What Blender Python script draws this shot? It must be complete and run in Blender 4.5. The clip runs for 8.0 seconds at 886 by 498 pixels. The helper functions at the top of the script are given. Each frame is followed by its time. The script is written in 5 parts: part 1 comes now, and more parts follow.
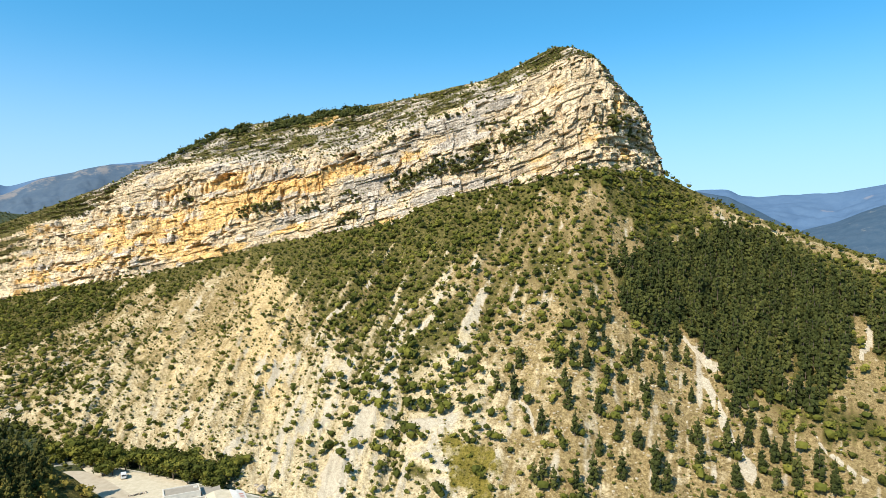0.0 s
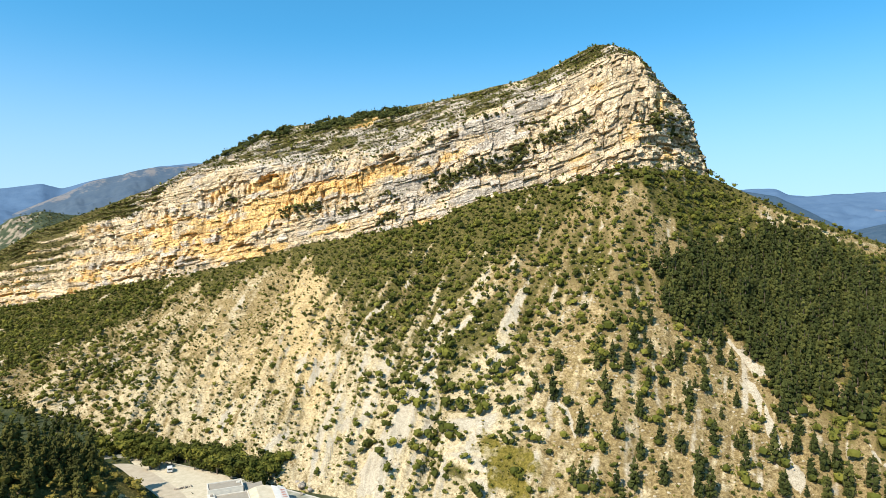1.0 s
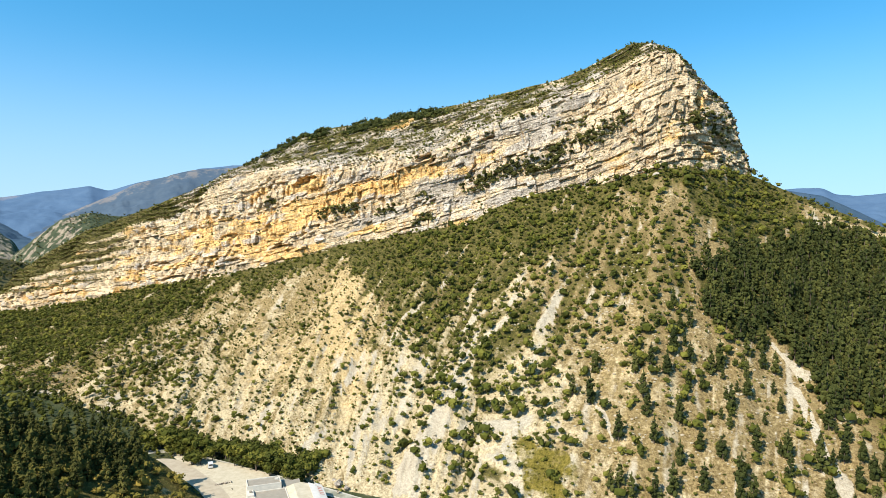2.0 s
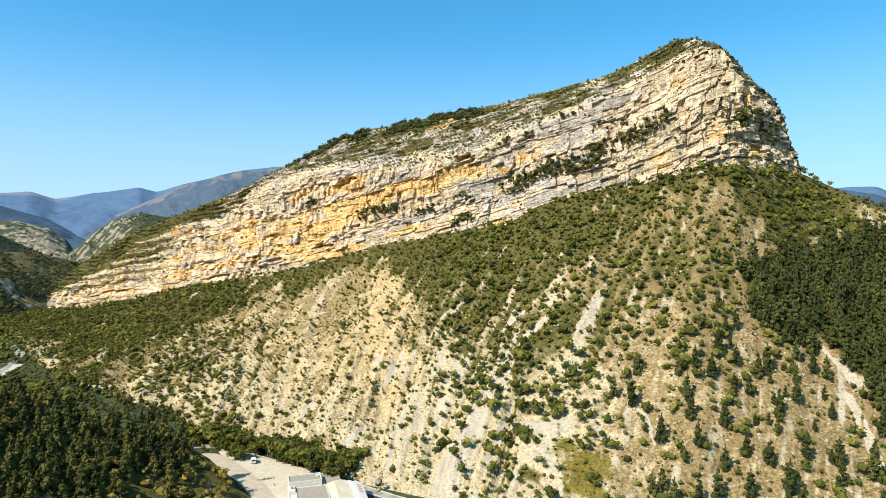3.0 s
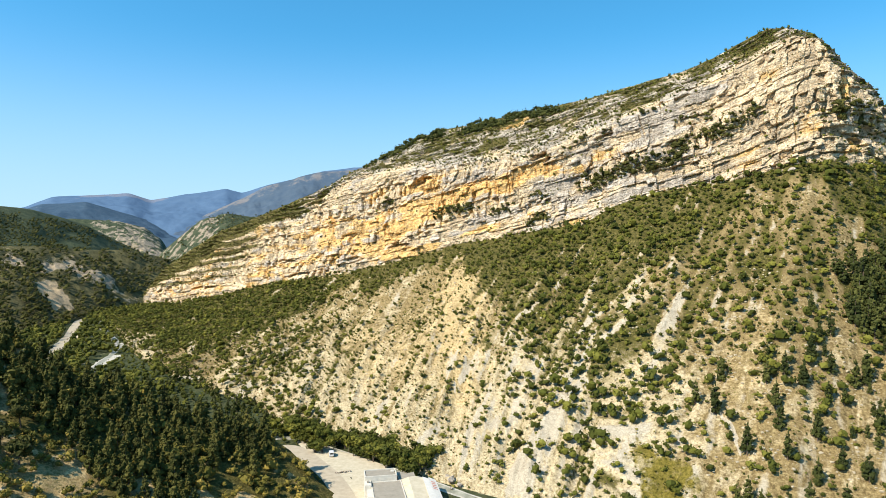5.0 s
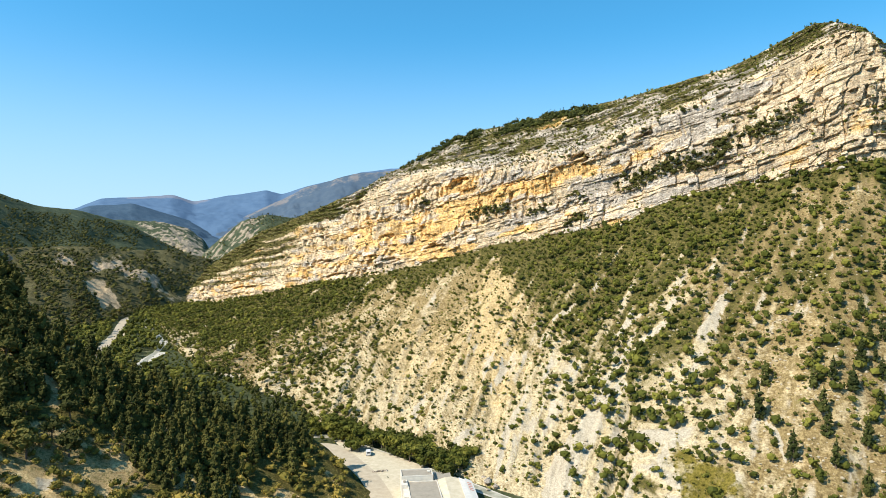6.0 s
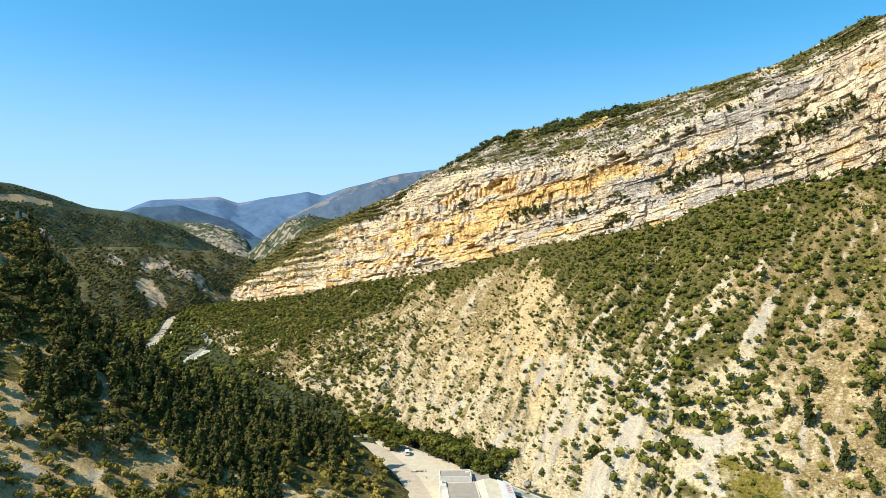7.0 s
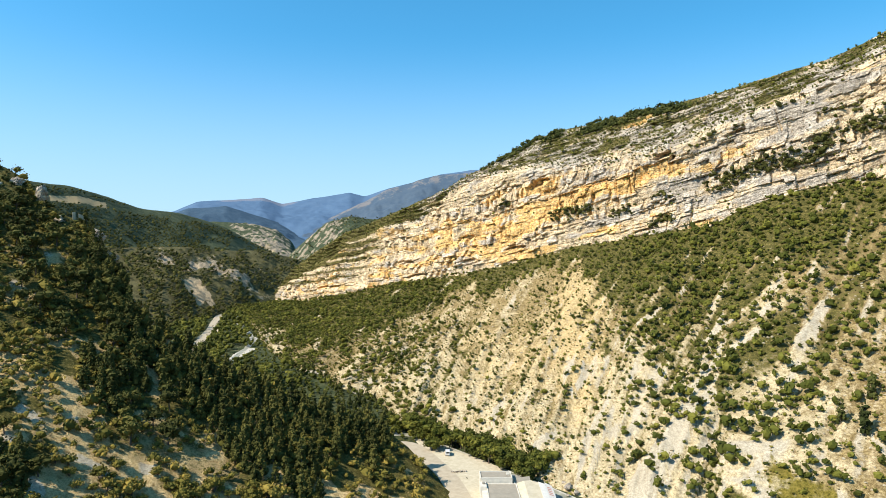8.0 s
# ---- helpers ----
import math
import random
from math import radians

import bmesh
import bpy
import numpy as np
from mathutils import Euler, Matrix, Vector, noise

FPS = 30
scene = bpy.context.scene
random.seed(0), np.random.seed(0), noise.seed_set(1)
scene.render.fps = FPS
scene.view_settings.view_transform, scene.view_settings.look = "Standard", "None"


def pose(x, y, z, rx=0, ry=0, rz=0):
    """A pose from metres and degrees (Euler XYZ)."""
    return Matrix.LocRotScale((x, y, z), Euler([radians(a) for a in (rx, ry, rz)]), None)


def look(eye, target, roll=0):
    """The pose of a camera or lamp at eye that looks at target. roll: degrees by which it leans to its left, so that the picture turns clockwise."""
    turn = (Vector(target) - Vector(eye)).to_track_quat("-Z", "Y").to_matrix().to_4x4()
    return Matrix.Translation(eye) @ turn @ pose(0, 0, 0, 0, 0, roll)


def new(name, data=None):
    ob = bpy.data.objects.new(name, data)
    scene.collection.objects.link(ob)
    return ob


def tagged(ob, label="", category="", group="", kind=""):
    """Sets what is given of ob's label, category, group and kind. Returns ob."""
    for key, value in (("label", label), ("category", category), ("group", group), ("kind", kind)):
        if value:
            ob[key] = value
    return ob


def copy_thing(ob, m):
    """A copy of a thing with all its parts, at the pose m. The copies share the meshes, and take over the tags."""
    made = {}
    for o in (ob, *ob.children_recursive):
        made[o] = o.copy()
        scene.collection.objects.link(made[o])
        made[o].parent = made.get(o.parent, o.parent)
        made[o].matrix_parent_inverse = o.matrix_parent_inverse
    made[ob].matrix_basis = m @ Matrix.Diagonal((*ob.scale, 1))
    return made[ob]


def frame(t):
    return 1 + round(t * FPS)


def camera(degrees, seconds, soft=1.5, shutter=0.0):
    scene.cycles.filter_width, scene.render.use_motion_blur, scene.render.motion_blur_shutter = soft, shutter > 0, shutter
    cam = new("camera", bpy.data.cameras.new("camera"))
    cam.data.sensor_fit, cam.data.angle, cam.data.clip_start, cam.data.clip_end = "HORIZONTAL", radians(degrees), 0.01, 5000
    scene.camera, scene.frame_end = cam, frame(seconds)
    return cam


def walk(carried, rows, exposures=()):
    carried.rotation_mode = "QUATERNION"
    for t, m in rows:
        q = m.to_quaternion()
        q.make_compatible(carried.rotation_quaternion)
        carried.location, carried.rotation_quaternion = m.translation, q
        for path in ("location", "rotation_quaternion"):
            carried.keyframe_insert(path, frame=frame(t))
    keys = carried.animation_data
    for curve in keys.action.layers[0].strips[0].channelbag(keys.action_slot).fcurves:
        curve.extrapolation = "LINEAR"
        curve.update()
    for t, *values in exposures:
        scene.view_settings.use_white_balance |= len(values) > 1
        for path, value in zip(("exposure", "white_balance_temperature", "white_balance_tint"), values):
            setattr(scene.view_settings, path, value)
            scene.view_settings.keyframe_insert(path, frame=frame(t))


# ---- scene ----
# The drone hovers 85 m above the valley floor and turns slowly to its left.
EYE_Z = 85.0
cam = camera(69.1, 8.0, soft=0.75)
PATH = [
    (0.0, 88.23, 0.01, 0.00),
    (0.5, 88.24, 0.02, 1.67),
    (1.0, 88.26, 0.02, 3.43),
    (1.5, 88.30, 0.03, 4.97),
    (3.0, 88.34, 0.04, 10.09),
    (3.5, 88.34, 0.03, 11.76),
    (4.0, 88.31, 0.02, 13.49),
    (4.5, 88.29, 0.01, 15.12),
    (6.0, 88.36, 0.00, 19.99),
    (6.5, 88.41, -0.01, 21.66),
    (7.0, 88.45, -0.01, 23.46),
    (7.5, 88.46, 0.00, 25.20),
    (8.0, 88.48, -0.01, 27.09),
]
walk(cam, [(t, pose(0, 0, EYE_Z, tip, lean, turn)) for t, tip, lean, turn in PATH], exposures=[(0.0, 0.54), (8.0, 0.54)])

# ---- light ----
SUN_TO = Vector((-0.58, -0.76, 0.95)).normalized()
world = bpy.data.worlds.new("sky")
scene.world = world
world.use_nodes = True
wn, wl = world.node_tree.nodes, world.node_tree.links
sky = wn.new("ShaderNodeTexSky")
sky.sky_type = "NISHITA"
sky.sun_disc = False
sky.sun_elevation = math.asin(SUN_TO.z)
sky.sun_rotation = math.atan2(SUN_TO.x, SUN_TO.y)
sky.altitude = 600
sky.air_density, sky.dust_density, sky.ozone_density = 1.0, 0.9, 2.2
where = wn.new("ShaderNodeTexCoord")
raised = wn.new("ShaderNodeMapping")
raised.inputs["Location"].default_value = (0, 0, 0.12)
wl.new(where.outputs["Generated"], raised.inputs["Vector"])
wl.new(raised.outputs[0], sky.inputs["Vector"])
background = wn["Background"]
background.inputs["Strength"].default_value = 0.177
tone = wn.new("ShaderNodeHueSaturation")
tone.inputs["Hue"].default_value, tone.inputs["Saturation"].default_value = 0.482, 1.34
wl.new(sky.outputs[0], tone.inputs["Color"])
# thin summer haze whitens the sky towards the horizon
height = wn.new("ShaderNodeSeparateXYZ")
wl.new(where.outputs["Generated"], height.inputs[0])
thick = wn.new("ShaderNodeMapRange")
thick.interpolation_type = "SMOOTHSTEP"
thick.inputs["From Min"].default_value, thick.inputs["From Max"].default_value = -0.02, 0.30
thick.inputs["To Min"].default_value, thick.inputs["To Max"].default_value = 0.75, 0.0
wl.new(height.outputs["Z"], thick.inputs["Value"])
haze = wn.new("ShaderNodeMix")
haze.data_type = "RGBA"
haze.inputs[7].default_value = (2.3, 3.05, 3.75, 1)
wl.new(thick.outputs[0], haze.inputs[0])
wl.new(tone.outputs[0], haze.inputs[6])
wl.new(haze.outputs[2], background.inputs[0])
sun = new("sun", bpy.data.lights.new("sun", "SUN"))
sun.data.energy, sun.data.angle, sun.data.color = 5.0, radians(0.53), (1.0, 0.96, 0.88)
sun.matrix_world = look(SUN_TO * 400, (0, 0, 0))

# ---- tools ----
def hash01(*ints):
    shape = np.broadcast_shapes(*[np.shape(k) for k in ints])
    h = np.full(shape or (1,), 2166136261, np.uint32)
    for k in ints:
        h = (h ^ np.asarray(k).astype(np.int64).astype(np.uint32)) * np.uint32(16777619)
        h ^= h >> np.uint32(13)
        h = h * np.uint32(0x5bd1e995)
        h ^= h >> np.uint32(15)
    h = h.astype(np.float64) / 4294967295.0
    return h if shape else float(h[0])


def vnoise(x, y, seed=0):
    """Smooth value noise from 0 to 1."""
    x, y = np.broadcast_arrays(np.asarray(x, float), np.asarray(y, float))
    i, j = np.floor(x), np.floor(y)
    u, v = x - i, y - j
    u, v = u * u * (3 - 2 * u), v * v * (3 - 2 * v)
    a, b = hash01(i, j, seed), hash01(i + 1, j, seed)
    c, d = hash01(i, j + 1, seed), hash01(i + 1, j + 1, seed)
    return (a * (1 - u) + b * u) * (1 - v) + (c * (1 - u) + d * u) * v


def fbm(x, y, seed=0, octaves=4, gain=0.5):
    total, amp, norm = 0.0, 1.0, 0.0
    for o in range(octaves):
        total = total + amp * vnoise(np.asarray(x) * 2 ** o + 17.3 * o, np.asarray(y) * 2 ** o - 9.1 * o, seed + o)
        norm += amp
        amp *= gain
    return total / norm


def step(a, b, x):
    t = np.clip((np.asarray(x, float) - a) / (b - a), 0, 1)
    return t * t * (3 - 2 * t)


def blob(a, v, a0, v0, ra, rv):
    return np.exp(-(((a - a0) / ra) ** 2 + ((v - v0) / rv) ** 2))


def along(line, bearing, smooth=0):
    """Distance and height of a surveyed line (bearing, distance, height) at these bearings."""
    pts = np.array(sorted(line), float)
    d, z = np.interp(bearing, pts[:, 0], pts[:, 1]), np.interp(bearing, pts[:, 0], pts[:, 2])
    if smooth:
        k = np.hanning(2 * smooth + 3)[1:-1]
        k /= k.sum()
        d = np.convolve(np.pad(d, smooth, "edge"), k, "valid")
        z = np.convolve(np.pad(z, smooth, "edge"), k, "valid")
    return d, z


def polar(bearing, d, z):
    a = np.radians(bearing)
    return np.stack(np.broadcast_arrays(-np.sin(a) * d, np.cos(a) * d, z), -1)


def mesh_from(name, verts, faces, material=None, smooth=False, attrs=None):
    """A mesh from an array of places and one of faces (all with as many corners)."""
    me = bpy.data.meshes.new(name)
    verts, faces = np.asarray(verts, np.float32), np.asarray(faces, np.int32)
    n, k = faces.shape
    me.vertices.add(len(verts))
    me.vertices.foreach_set("co", verts.ravel())
    me.loops.add(n * k)
    me.loops.foreach_set("vertex_index", faces.ravel())
    me.polygons.add(n)
    me.polygons.foreach_set("loop_start", np.arange(0, n * k, k, dtype=np.int32))
    me.polygons.foreach_set("use_smooth", np.full(n, smooth))
    for key, values in (attrs or {}).items():
        at = me.attributes.new(key, "FLOAT", "POINT")
        at.data.foreach_set("value", np.asarray(values, np.float32).ravel())
    if material:
        me.materials.append(material)
    me.update(calc_edges=True)
    return me


def grid_faces(rows, cols):
    i = np.arange(rows * cols).reshape(rows, cols)
    return np.stack([i[:-1, :-1], i[:-1, 1:], i[1:, 1:], i[1:, :-1]], -1).reshape(-1, 4)


def sheet(name, grid, material, smooth=True, attrs=None, kind="structure", label="", category=""):
    rows, cols = grid.shape[:2]
    me = mesh_from(name, grid.reshape(-1, 3), grid_faces(rows, cols), material, smooth, attrs)
    return tagged(new(name, me), label, category, kind=kind)


def bilinear(grid, r, c):
    """Places on a grid at fractions r (rows) and c (columns)."""
    R, C = grid.shape[:2]
    y, x = np.clip(r, 0, 1) * (R - 1), np.clip(c, 0, 1) * (C - 1)
    i, j = np.minimum(y.astype(int), R - 2), np.minimum(x.astype(int), C - 2)
    u, v = (y - i)[:, None], (x - j)[:, None]
    return ((grid[i, j] * (1 - v) + grid[i, j + 1] * v) * (1 - u) + (grid[i + 1, j] * (1 - v) + grid[i + 1, j + 1] * v) * u)


def scatter(grid, count, density, spacing, seed, spread=0.0):
    """Places on a grid by a density of (row fraction, column fraction), kept apart by spacing * size. Gives places, sizes 0..1."""
    rng = np.random.default_rng(seed)
    d1 = np.linalg.norm(np.diff(grid, axis=0)[:, :-1], axis=-1) * np.linalg.norm(np.diff(grid, axis=1)[:-1], axis=-1)
    cdf = np.cumsum(d1.ravel())
    pick = np.searchsorted(cdf, rng.random(count) * cdf[-1])
    i, j = np.divmod(pick, d1.shape[1])
    r, c = (i + rng.random(count)) / (grid.shape[0] - 1), (j + rng.random(count)) / (grid.shape[1] - 1)
    keep = rng.random(count) < density(r, c)
    r, c = r[keep], c[keep]
    p, size = bilinear(grid, r, c), rng.random(len(r))
    cells, out = {}, []
    for k, (x, y, z) in enumerate(p):
        gap = spacing * (0.6 + 0.8 * size[k])
        ci, cj = int(x // spacing), int(y // spacing)
        near = [cells[ci + a, cj + b] for a in (-1, 0, 1) for b in (-1, 0, 1) if (ci + a, cj + b) in cells]
        if any((q[0] - x) ** 2 + (q[1] - y) ** 2 + 0.5 * (q[2] - z) ** 2 < gap * gap for cell in near for q in cell):
            continue
        cells.setdefault((ci, cj), []).append((x, y, z))
        out.append(k)
    return p[out], size[out], r[out], c[out]


def part(name, me, parent, label=""):
    ob = new(name, me)
    ob.parent = parent
    return tagged(ob, label)


# ---- materials ----
def material(name, rough=0.9, spec=0.2):
    m = bpy.data.materials.new(name)
    m.use_nodes = True
    b = m.node_tree.nodes["Principled BSDF"]
    b.inputs["Roughness"].default_value = rough
    b.inputs["Specular IOR Level"].default_value = spec
    return m, m.node_tree.nodes, m.node_tree.links, b


def tex(nodes, links, scale, detail=4, rough=0.55, stretch=(1, 1, 1), turn=(0, 0, 0), coord="Object"):
    tc, mp, nz = nodes.new("ShaderNodeTexCoord"), nodes.new("ShaderNodeMapping"), nodes.new("ShaderNodeTexNoise")
    mp.inputs["Scale"].default_value = stretch
    mp.inputs["Rotation"].default_value = turn
    nz.inputs["Scale"].default_value, nz.inputs["Detail"].default_value, nz.inputs["Roughness"].default_value = scale, detail, rough
    links.new(tc.outputs[coord], mp.inputs["Vector"])
    links.new(mp.outputs[0], nz.inputs["Vector"])
    return nz.outputs["Fac"]


def ramp(nodes, links, fac, stops):
    r = nodes.new("ShaderNodeValToRGB")
    el = r.color_ramp.elements
    while len(el) < len(stops):
        el.new(0.5)
    for e, (p, c) in zip(el, stops):
        e.position, e.color = p, (*c, 1) if len(c) == 3 else c
    links.new(fac, r.inputs[0])
    return r.outputs[0]


def mix(nodes, links, fac, a, b, blend="MIX"):
    m = nodes.new("ShaderNodeMix")
    m.data_type, m.blend_type = "RGBA", blend
    for sock, val in ((m.inputs[0], fac), (m.inputs[6], a), (m.inputs[7], b)):
        if isinstance(val, bpy.types.NodeSocket):
            links.new(val, sock)
        elif isinstance(val, (int, float)):
            sock.default_value = val
        else:
            sock.default_value = (*val, 1)
    return m.outputs[2]


def calc(nodes, links, op, a, b=0.0, clamp=False):
    m = nodes.new("ShaderNodeMath")
    m.operation, m.use_clamp = op, clamp
    for sock, val in ((m.inputs[0], a), (m.inputs[1], b)):
        if isinstance(val, (int, float)):
            sock.default_value = val
        else:
            links.new(val, sock)
    return m.outputs[0]


def attribute(nodes, name):
    a = nodes.new("ShaderNodeAttribute")
    a.attribute_name = name
    return a.outputs["Fac"]


def bump(nodes, links, b, height, strength, distance):
    n = nodes.new("ShaderNodeBump")
    n.inputs["Strength"].default_value, n.inputs["Distance"].default_value = strength, distance
    links.new(height, n.inputs["Height"])
    links.new(n.outputs[0], b.inputs["Normal"])


def rock_material():
    m, n, l, b = material("limestone", 0.92, 0.15)
    # noise that runs along the tilted beds
    co = n.new("ShaderNodeCombineXYZ")
    l.new(attribute(n, "along"), co.inputs[0])
    l.new(attribute(n, "bed"), co.inputs[1])

    def bedded(sx, sy, detail, rough):
        mp, nz = n.new("ShaderNodeMapping"), n.new("ShaderNodeTexNoise")
        mp.inputs["Scale"].default_value = (sx, sy, 1)
        nz.inputs["Scale"].default_value, nz.inputs["Detail"].default_value, nz.inputs["Roughness"].default_value = 1.0, detail, rough
        l.new(co.outputs[0], mp.inputs["Vector"])
        l.new(mp.outputs[0], nz.inputs["Vector"])
        return nz.outputs["Fac"]

    big = bedded(0.03, 0.11, 5, 0.6)
    fine = calc(n, l, "ADD", calc(n, l, "MULTIPLY", bedded(0.20, 1.1, 6, 0.7), 0.6), calc(n, l, "MULTIPLY", tex(n, l, 0.5, 6, 0.7), 0.4))
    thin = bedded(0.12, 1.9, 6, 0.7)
    grit = tex(n, l, 1.6, 8, 0.8)
    weather = tex(n, l, 0.22, 6, 0.7, (1, 1, 1.4))
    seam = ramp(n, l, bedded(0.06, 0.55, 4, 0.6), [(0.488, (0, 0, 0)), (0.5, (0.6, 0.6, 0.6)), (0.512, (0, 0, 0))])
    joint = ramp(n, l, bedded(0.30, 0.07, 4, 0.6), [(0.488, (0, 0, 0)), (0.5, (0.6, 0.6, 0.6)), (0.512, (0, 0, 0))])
    pits = tex(n, l, 0.7, 5, 0.6, (1, 1, 1.6))
    streak = bedded(0.45, 0.05, 5, 0.65)
    grey = ramp(n, l, fine, [(0.36, (0.25, 0.205, 0.15)), (0.46, (0.53, 0.45, 0.35)), (0.60, (0.71, 0.62, 0.50))])
    cream = ramp(n, l, fine, [(0.36, (0.43, 0.285, 0.145)), (0.46, (0.78, 0.59, 0.36)), (0.60, (0.89, 0.735, 0.50))])
    ochre = ramp(n, l, fine, [(0.36, (0.50, 0.235, 0.055)), (0.46, (0.90, 0.545, 0.185)), (0.60, (0.95, 0.69, 0.33))])
    warm = calc(n, l, "ADD", attribute(n, "warm"), calc(n, l, "MULTIPLY", calc(n, l, "SUBTRACT", big, 0.5), 1.6))
    c = mix(n, l, ramp(n, l, warm, [(0.40, (0, 0, 0)), (0.54, (1, 1, 1))]), grey, cream)
    rust = calc(n, l, "ADD", attribute(n, "ochre"), calc(n, l, "MULTIPLY", calc(n, l, "SUBTRACT", streak, 0.5), 0.2))
    c = mix(n, l, ramp(n, l, rust, [(0.40, (0, 0, 0)), (0.58, (1, 1, 1))]), c, ochre)
    stain = ramp(n, l, streak, [(0.52, (0, 0, 0)), (0.66, (0.8, 0.8, 0.8))])
    c = mix(n, l, calc(n, l, "MULTIPLY", stain, attribute(n, "stain")), c, (0.198, 0.167, 0.125))
    # partings, seams and joints: dirt and crevice shade painted as dark lines
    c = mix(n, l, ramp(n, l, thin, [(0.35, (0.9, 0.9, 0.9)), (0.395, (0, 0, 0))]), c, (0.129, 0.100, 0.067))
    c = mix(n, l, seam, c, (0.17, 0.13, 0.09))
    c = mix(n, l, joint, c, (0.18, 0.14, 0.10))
    moss = calc(n, l, "ADD", attribute(n, "turf"), calc(n, l, "MULTIPLY", calc(n, l, "SUBTRACT", fine, 0.5), 1.5))
    c = mix(n, l, ramp(n, l, moss, [(0.45, (0, 0, 0)), (0.58, (1, 1, 1))]), c, (0.148, 0.124, 0.040))
    # dark spots in the colour give the pits the shade of holes
    c = mix(n, l, ramp(n, l, pits, [(0.30, (0.75, 0.75, 0.75)), (0.37, (0, 0, 0))]), c, (0.129, 0.096, 0.058))
    c = mix(n, l, 0.75, c, ramp(n, l, grit, [(0.40, (0.544, 0.497, 0.436)), (0.54, (1.40, 1.38, 1.36))]), "MULTIPLY")
    c = mix(n, l, 0.8, c, ramp(n, l, weather, [(0.38, (0.68, 0.68, 0.70)), (0.56, (1.10, 1.08, 1.04))]), "MULTIPLY")
    shade = calc(n, l, "ADD", 0.72, calc(n, l, "MULTIPLY", attribute(n, "tone"), 0.56))
    c = mix(n, l, 1.0, c, shade, "MULTIPLY")
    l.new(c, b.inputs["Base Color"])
    bump(n, l, b, calc(n, l, "SUBTRACT", calc(n, l, "ADD", calc(n, l, "ADD", calc(n, l, "MULTIPLY", thin, 0.5), pits), calc(n, l, "MULTIPLY", grit, 1.3)), calc(n, l, "MULTIPLY", seam, 0.5)), 1.0, 1.1)
    return m


def slope_material():
    m, n, l, b = material("talus_soil", 0.95, 0.1)
    mid = tex(n, l, 0.16, 6, 0.7)
    fine = tex(n, l, 0.9, 8, 0.8)
    chips = ramp(n, l, tex(n, l, 2.2, 6, 0.85), [(0.40, (0.495, 0.449, 0.383)), (0.54, (1.3, 1.29, 1.27))])
    soil = ramp(n, l, fine, [(0.38, (0.099, 0.065, 0.025)), (0.5, (0.223, 0.158, 0.067)), (0.62, (0.376, 0.282, 0.129))])
    pale = ramp(n, l, fine, [(0.38, (0.20, 0.14, 0.068)), (0.48, (0.42, 0.33, 0.187)), (0.60, (0.60, 0.49, 0.30))])
    yellow = ramp(n, l, fine, [(0.38, (0.277, 0.181, 0.071)), (0.60, (0.614, 0.458, 0.231))])
    screecol = ramp(n, l, fine, [(0.38, (0.33, 0.275, 0.19)), (0.60, (0.49, 0.42, 0.305))])
    turf = ramp(n, l, fine, [(0.38, (0.036, 0.034, 0.009)), (0.5, (0.079, 0.069, 0.017)), (0.62, (0.198, 0.148, 0.049))])
    patchy = calc(n, l, "MULTIPLY", calc(n, l, "SUBTRACT", mid, 0.5), 1.6)
    c = mix(n, l, ramp(n, l, calc(n, l, "ADD", attribute(n, "pale"), patchy), [(0.30, (0, 0, 0)), (0.62, (1, 1, 1))]), soil, pale)
    c = mix(n, l, ramp(n, l, calc(n, l, "ADD", attribute(n, "yellow"), patchy), [(0.40, (0, 0, 0)), (0.75, (1, 1, 1))]), c, yellow)
    c = mix(n, l, ramp(n, l, calc(n, l, "ADD", attribute(n, "scree"), calc(n, l, "MULTIPLY", patchy, 0.3)), [(0.42, (0, 0, 0)), (0.54, (1, 1, 1))]), c, screecol)
    lawn = ramp(n, l, fine, [(0.36, (0.060, 0.050, 0.010)), (0.48, (0.135, 0.108, 0.018)), (0.62, (0.25, 0.185, 0.042))])
    c = mix(n, l, ramp(n, l, calc(n, l, "ADD", attribute(n, "grass"), calc(n, l, "MULTIPLY", patchy, 0.9)), [(0.34, (0, 0, 0)), (0.60, (1, 1, 1))]), c, lawn)
    c = mix(n, l, 0.6, c, chips, "MULTIPLY")
    t = calc(n, l, "ADD", attribute(n, "turf"), calc(n, l, "MULTIPLY", calc(n, l, "SUBTRACT", fine, 0.5), 1.8))
    c = mix(n, l, ramp(n, l, t, [(0.40, (0, 0, 0)), (0.60, (1, 1, 1))]), c, turf)
    l.new(c, b.inputs["Base Color"])
    bump(n, l, b, fine, 0.9, 0.5)
    return m


def leaf_material(name, dark, mid, light, rough=0.75):
    m, n, l, b = material(name, rough, 0.06)
    info = n.new("ShaderNodeObjectInfo")
    geo = n.new("ShaderNodeNewGeometry")
    v = calc(n, l, "FRACT", calc(n, l, "ADD", attribute(n, "tint"), info.outputs["Random"]))
    v = calc(n, l, "ADD", calc(n, l, "MULTIPLY", v, 0.65), calc(n, l, "MULTIPLY", geo.outputs["Random Per Island"], 0.35))
    l.new(ramp(n, l, v, [(0.05, dark), (0.5, mid), (0.95, light)]), b.inputs["Base Color"])
    return m


def plain_material(name, lo, hi, scale, rough=0.9, stretch=(1, 1, 1), bumps=0.0, spec=0.2):
    m, n, l, b = material(name, rough, spec)
    f = tex(n, l, scale, 6, 0.65, stretch)
    l.new(ramp(n, l, f, [(0.3, lo), (0.7, hi)]), b.inputs["Base Color"])
    if bumps:
        bump(n, l, b, f, 0.6, bumps)
    return m


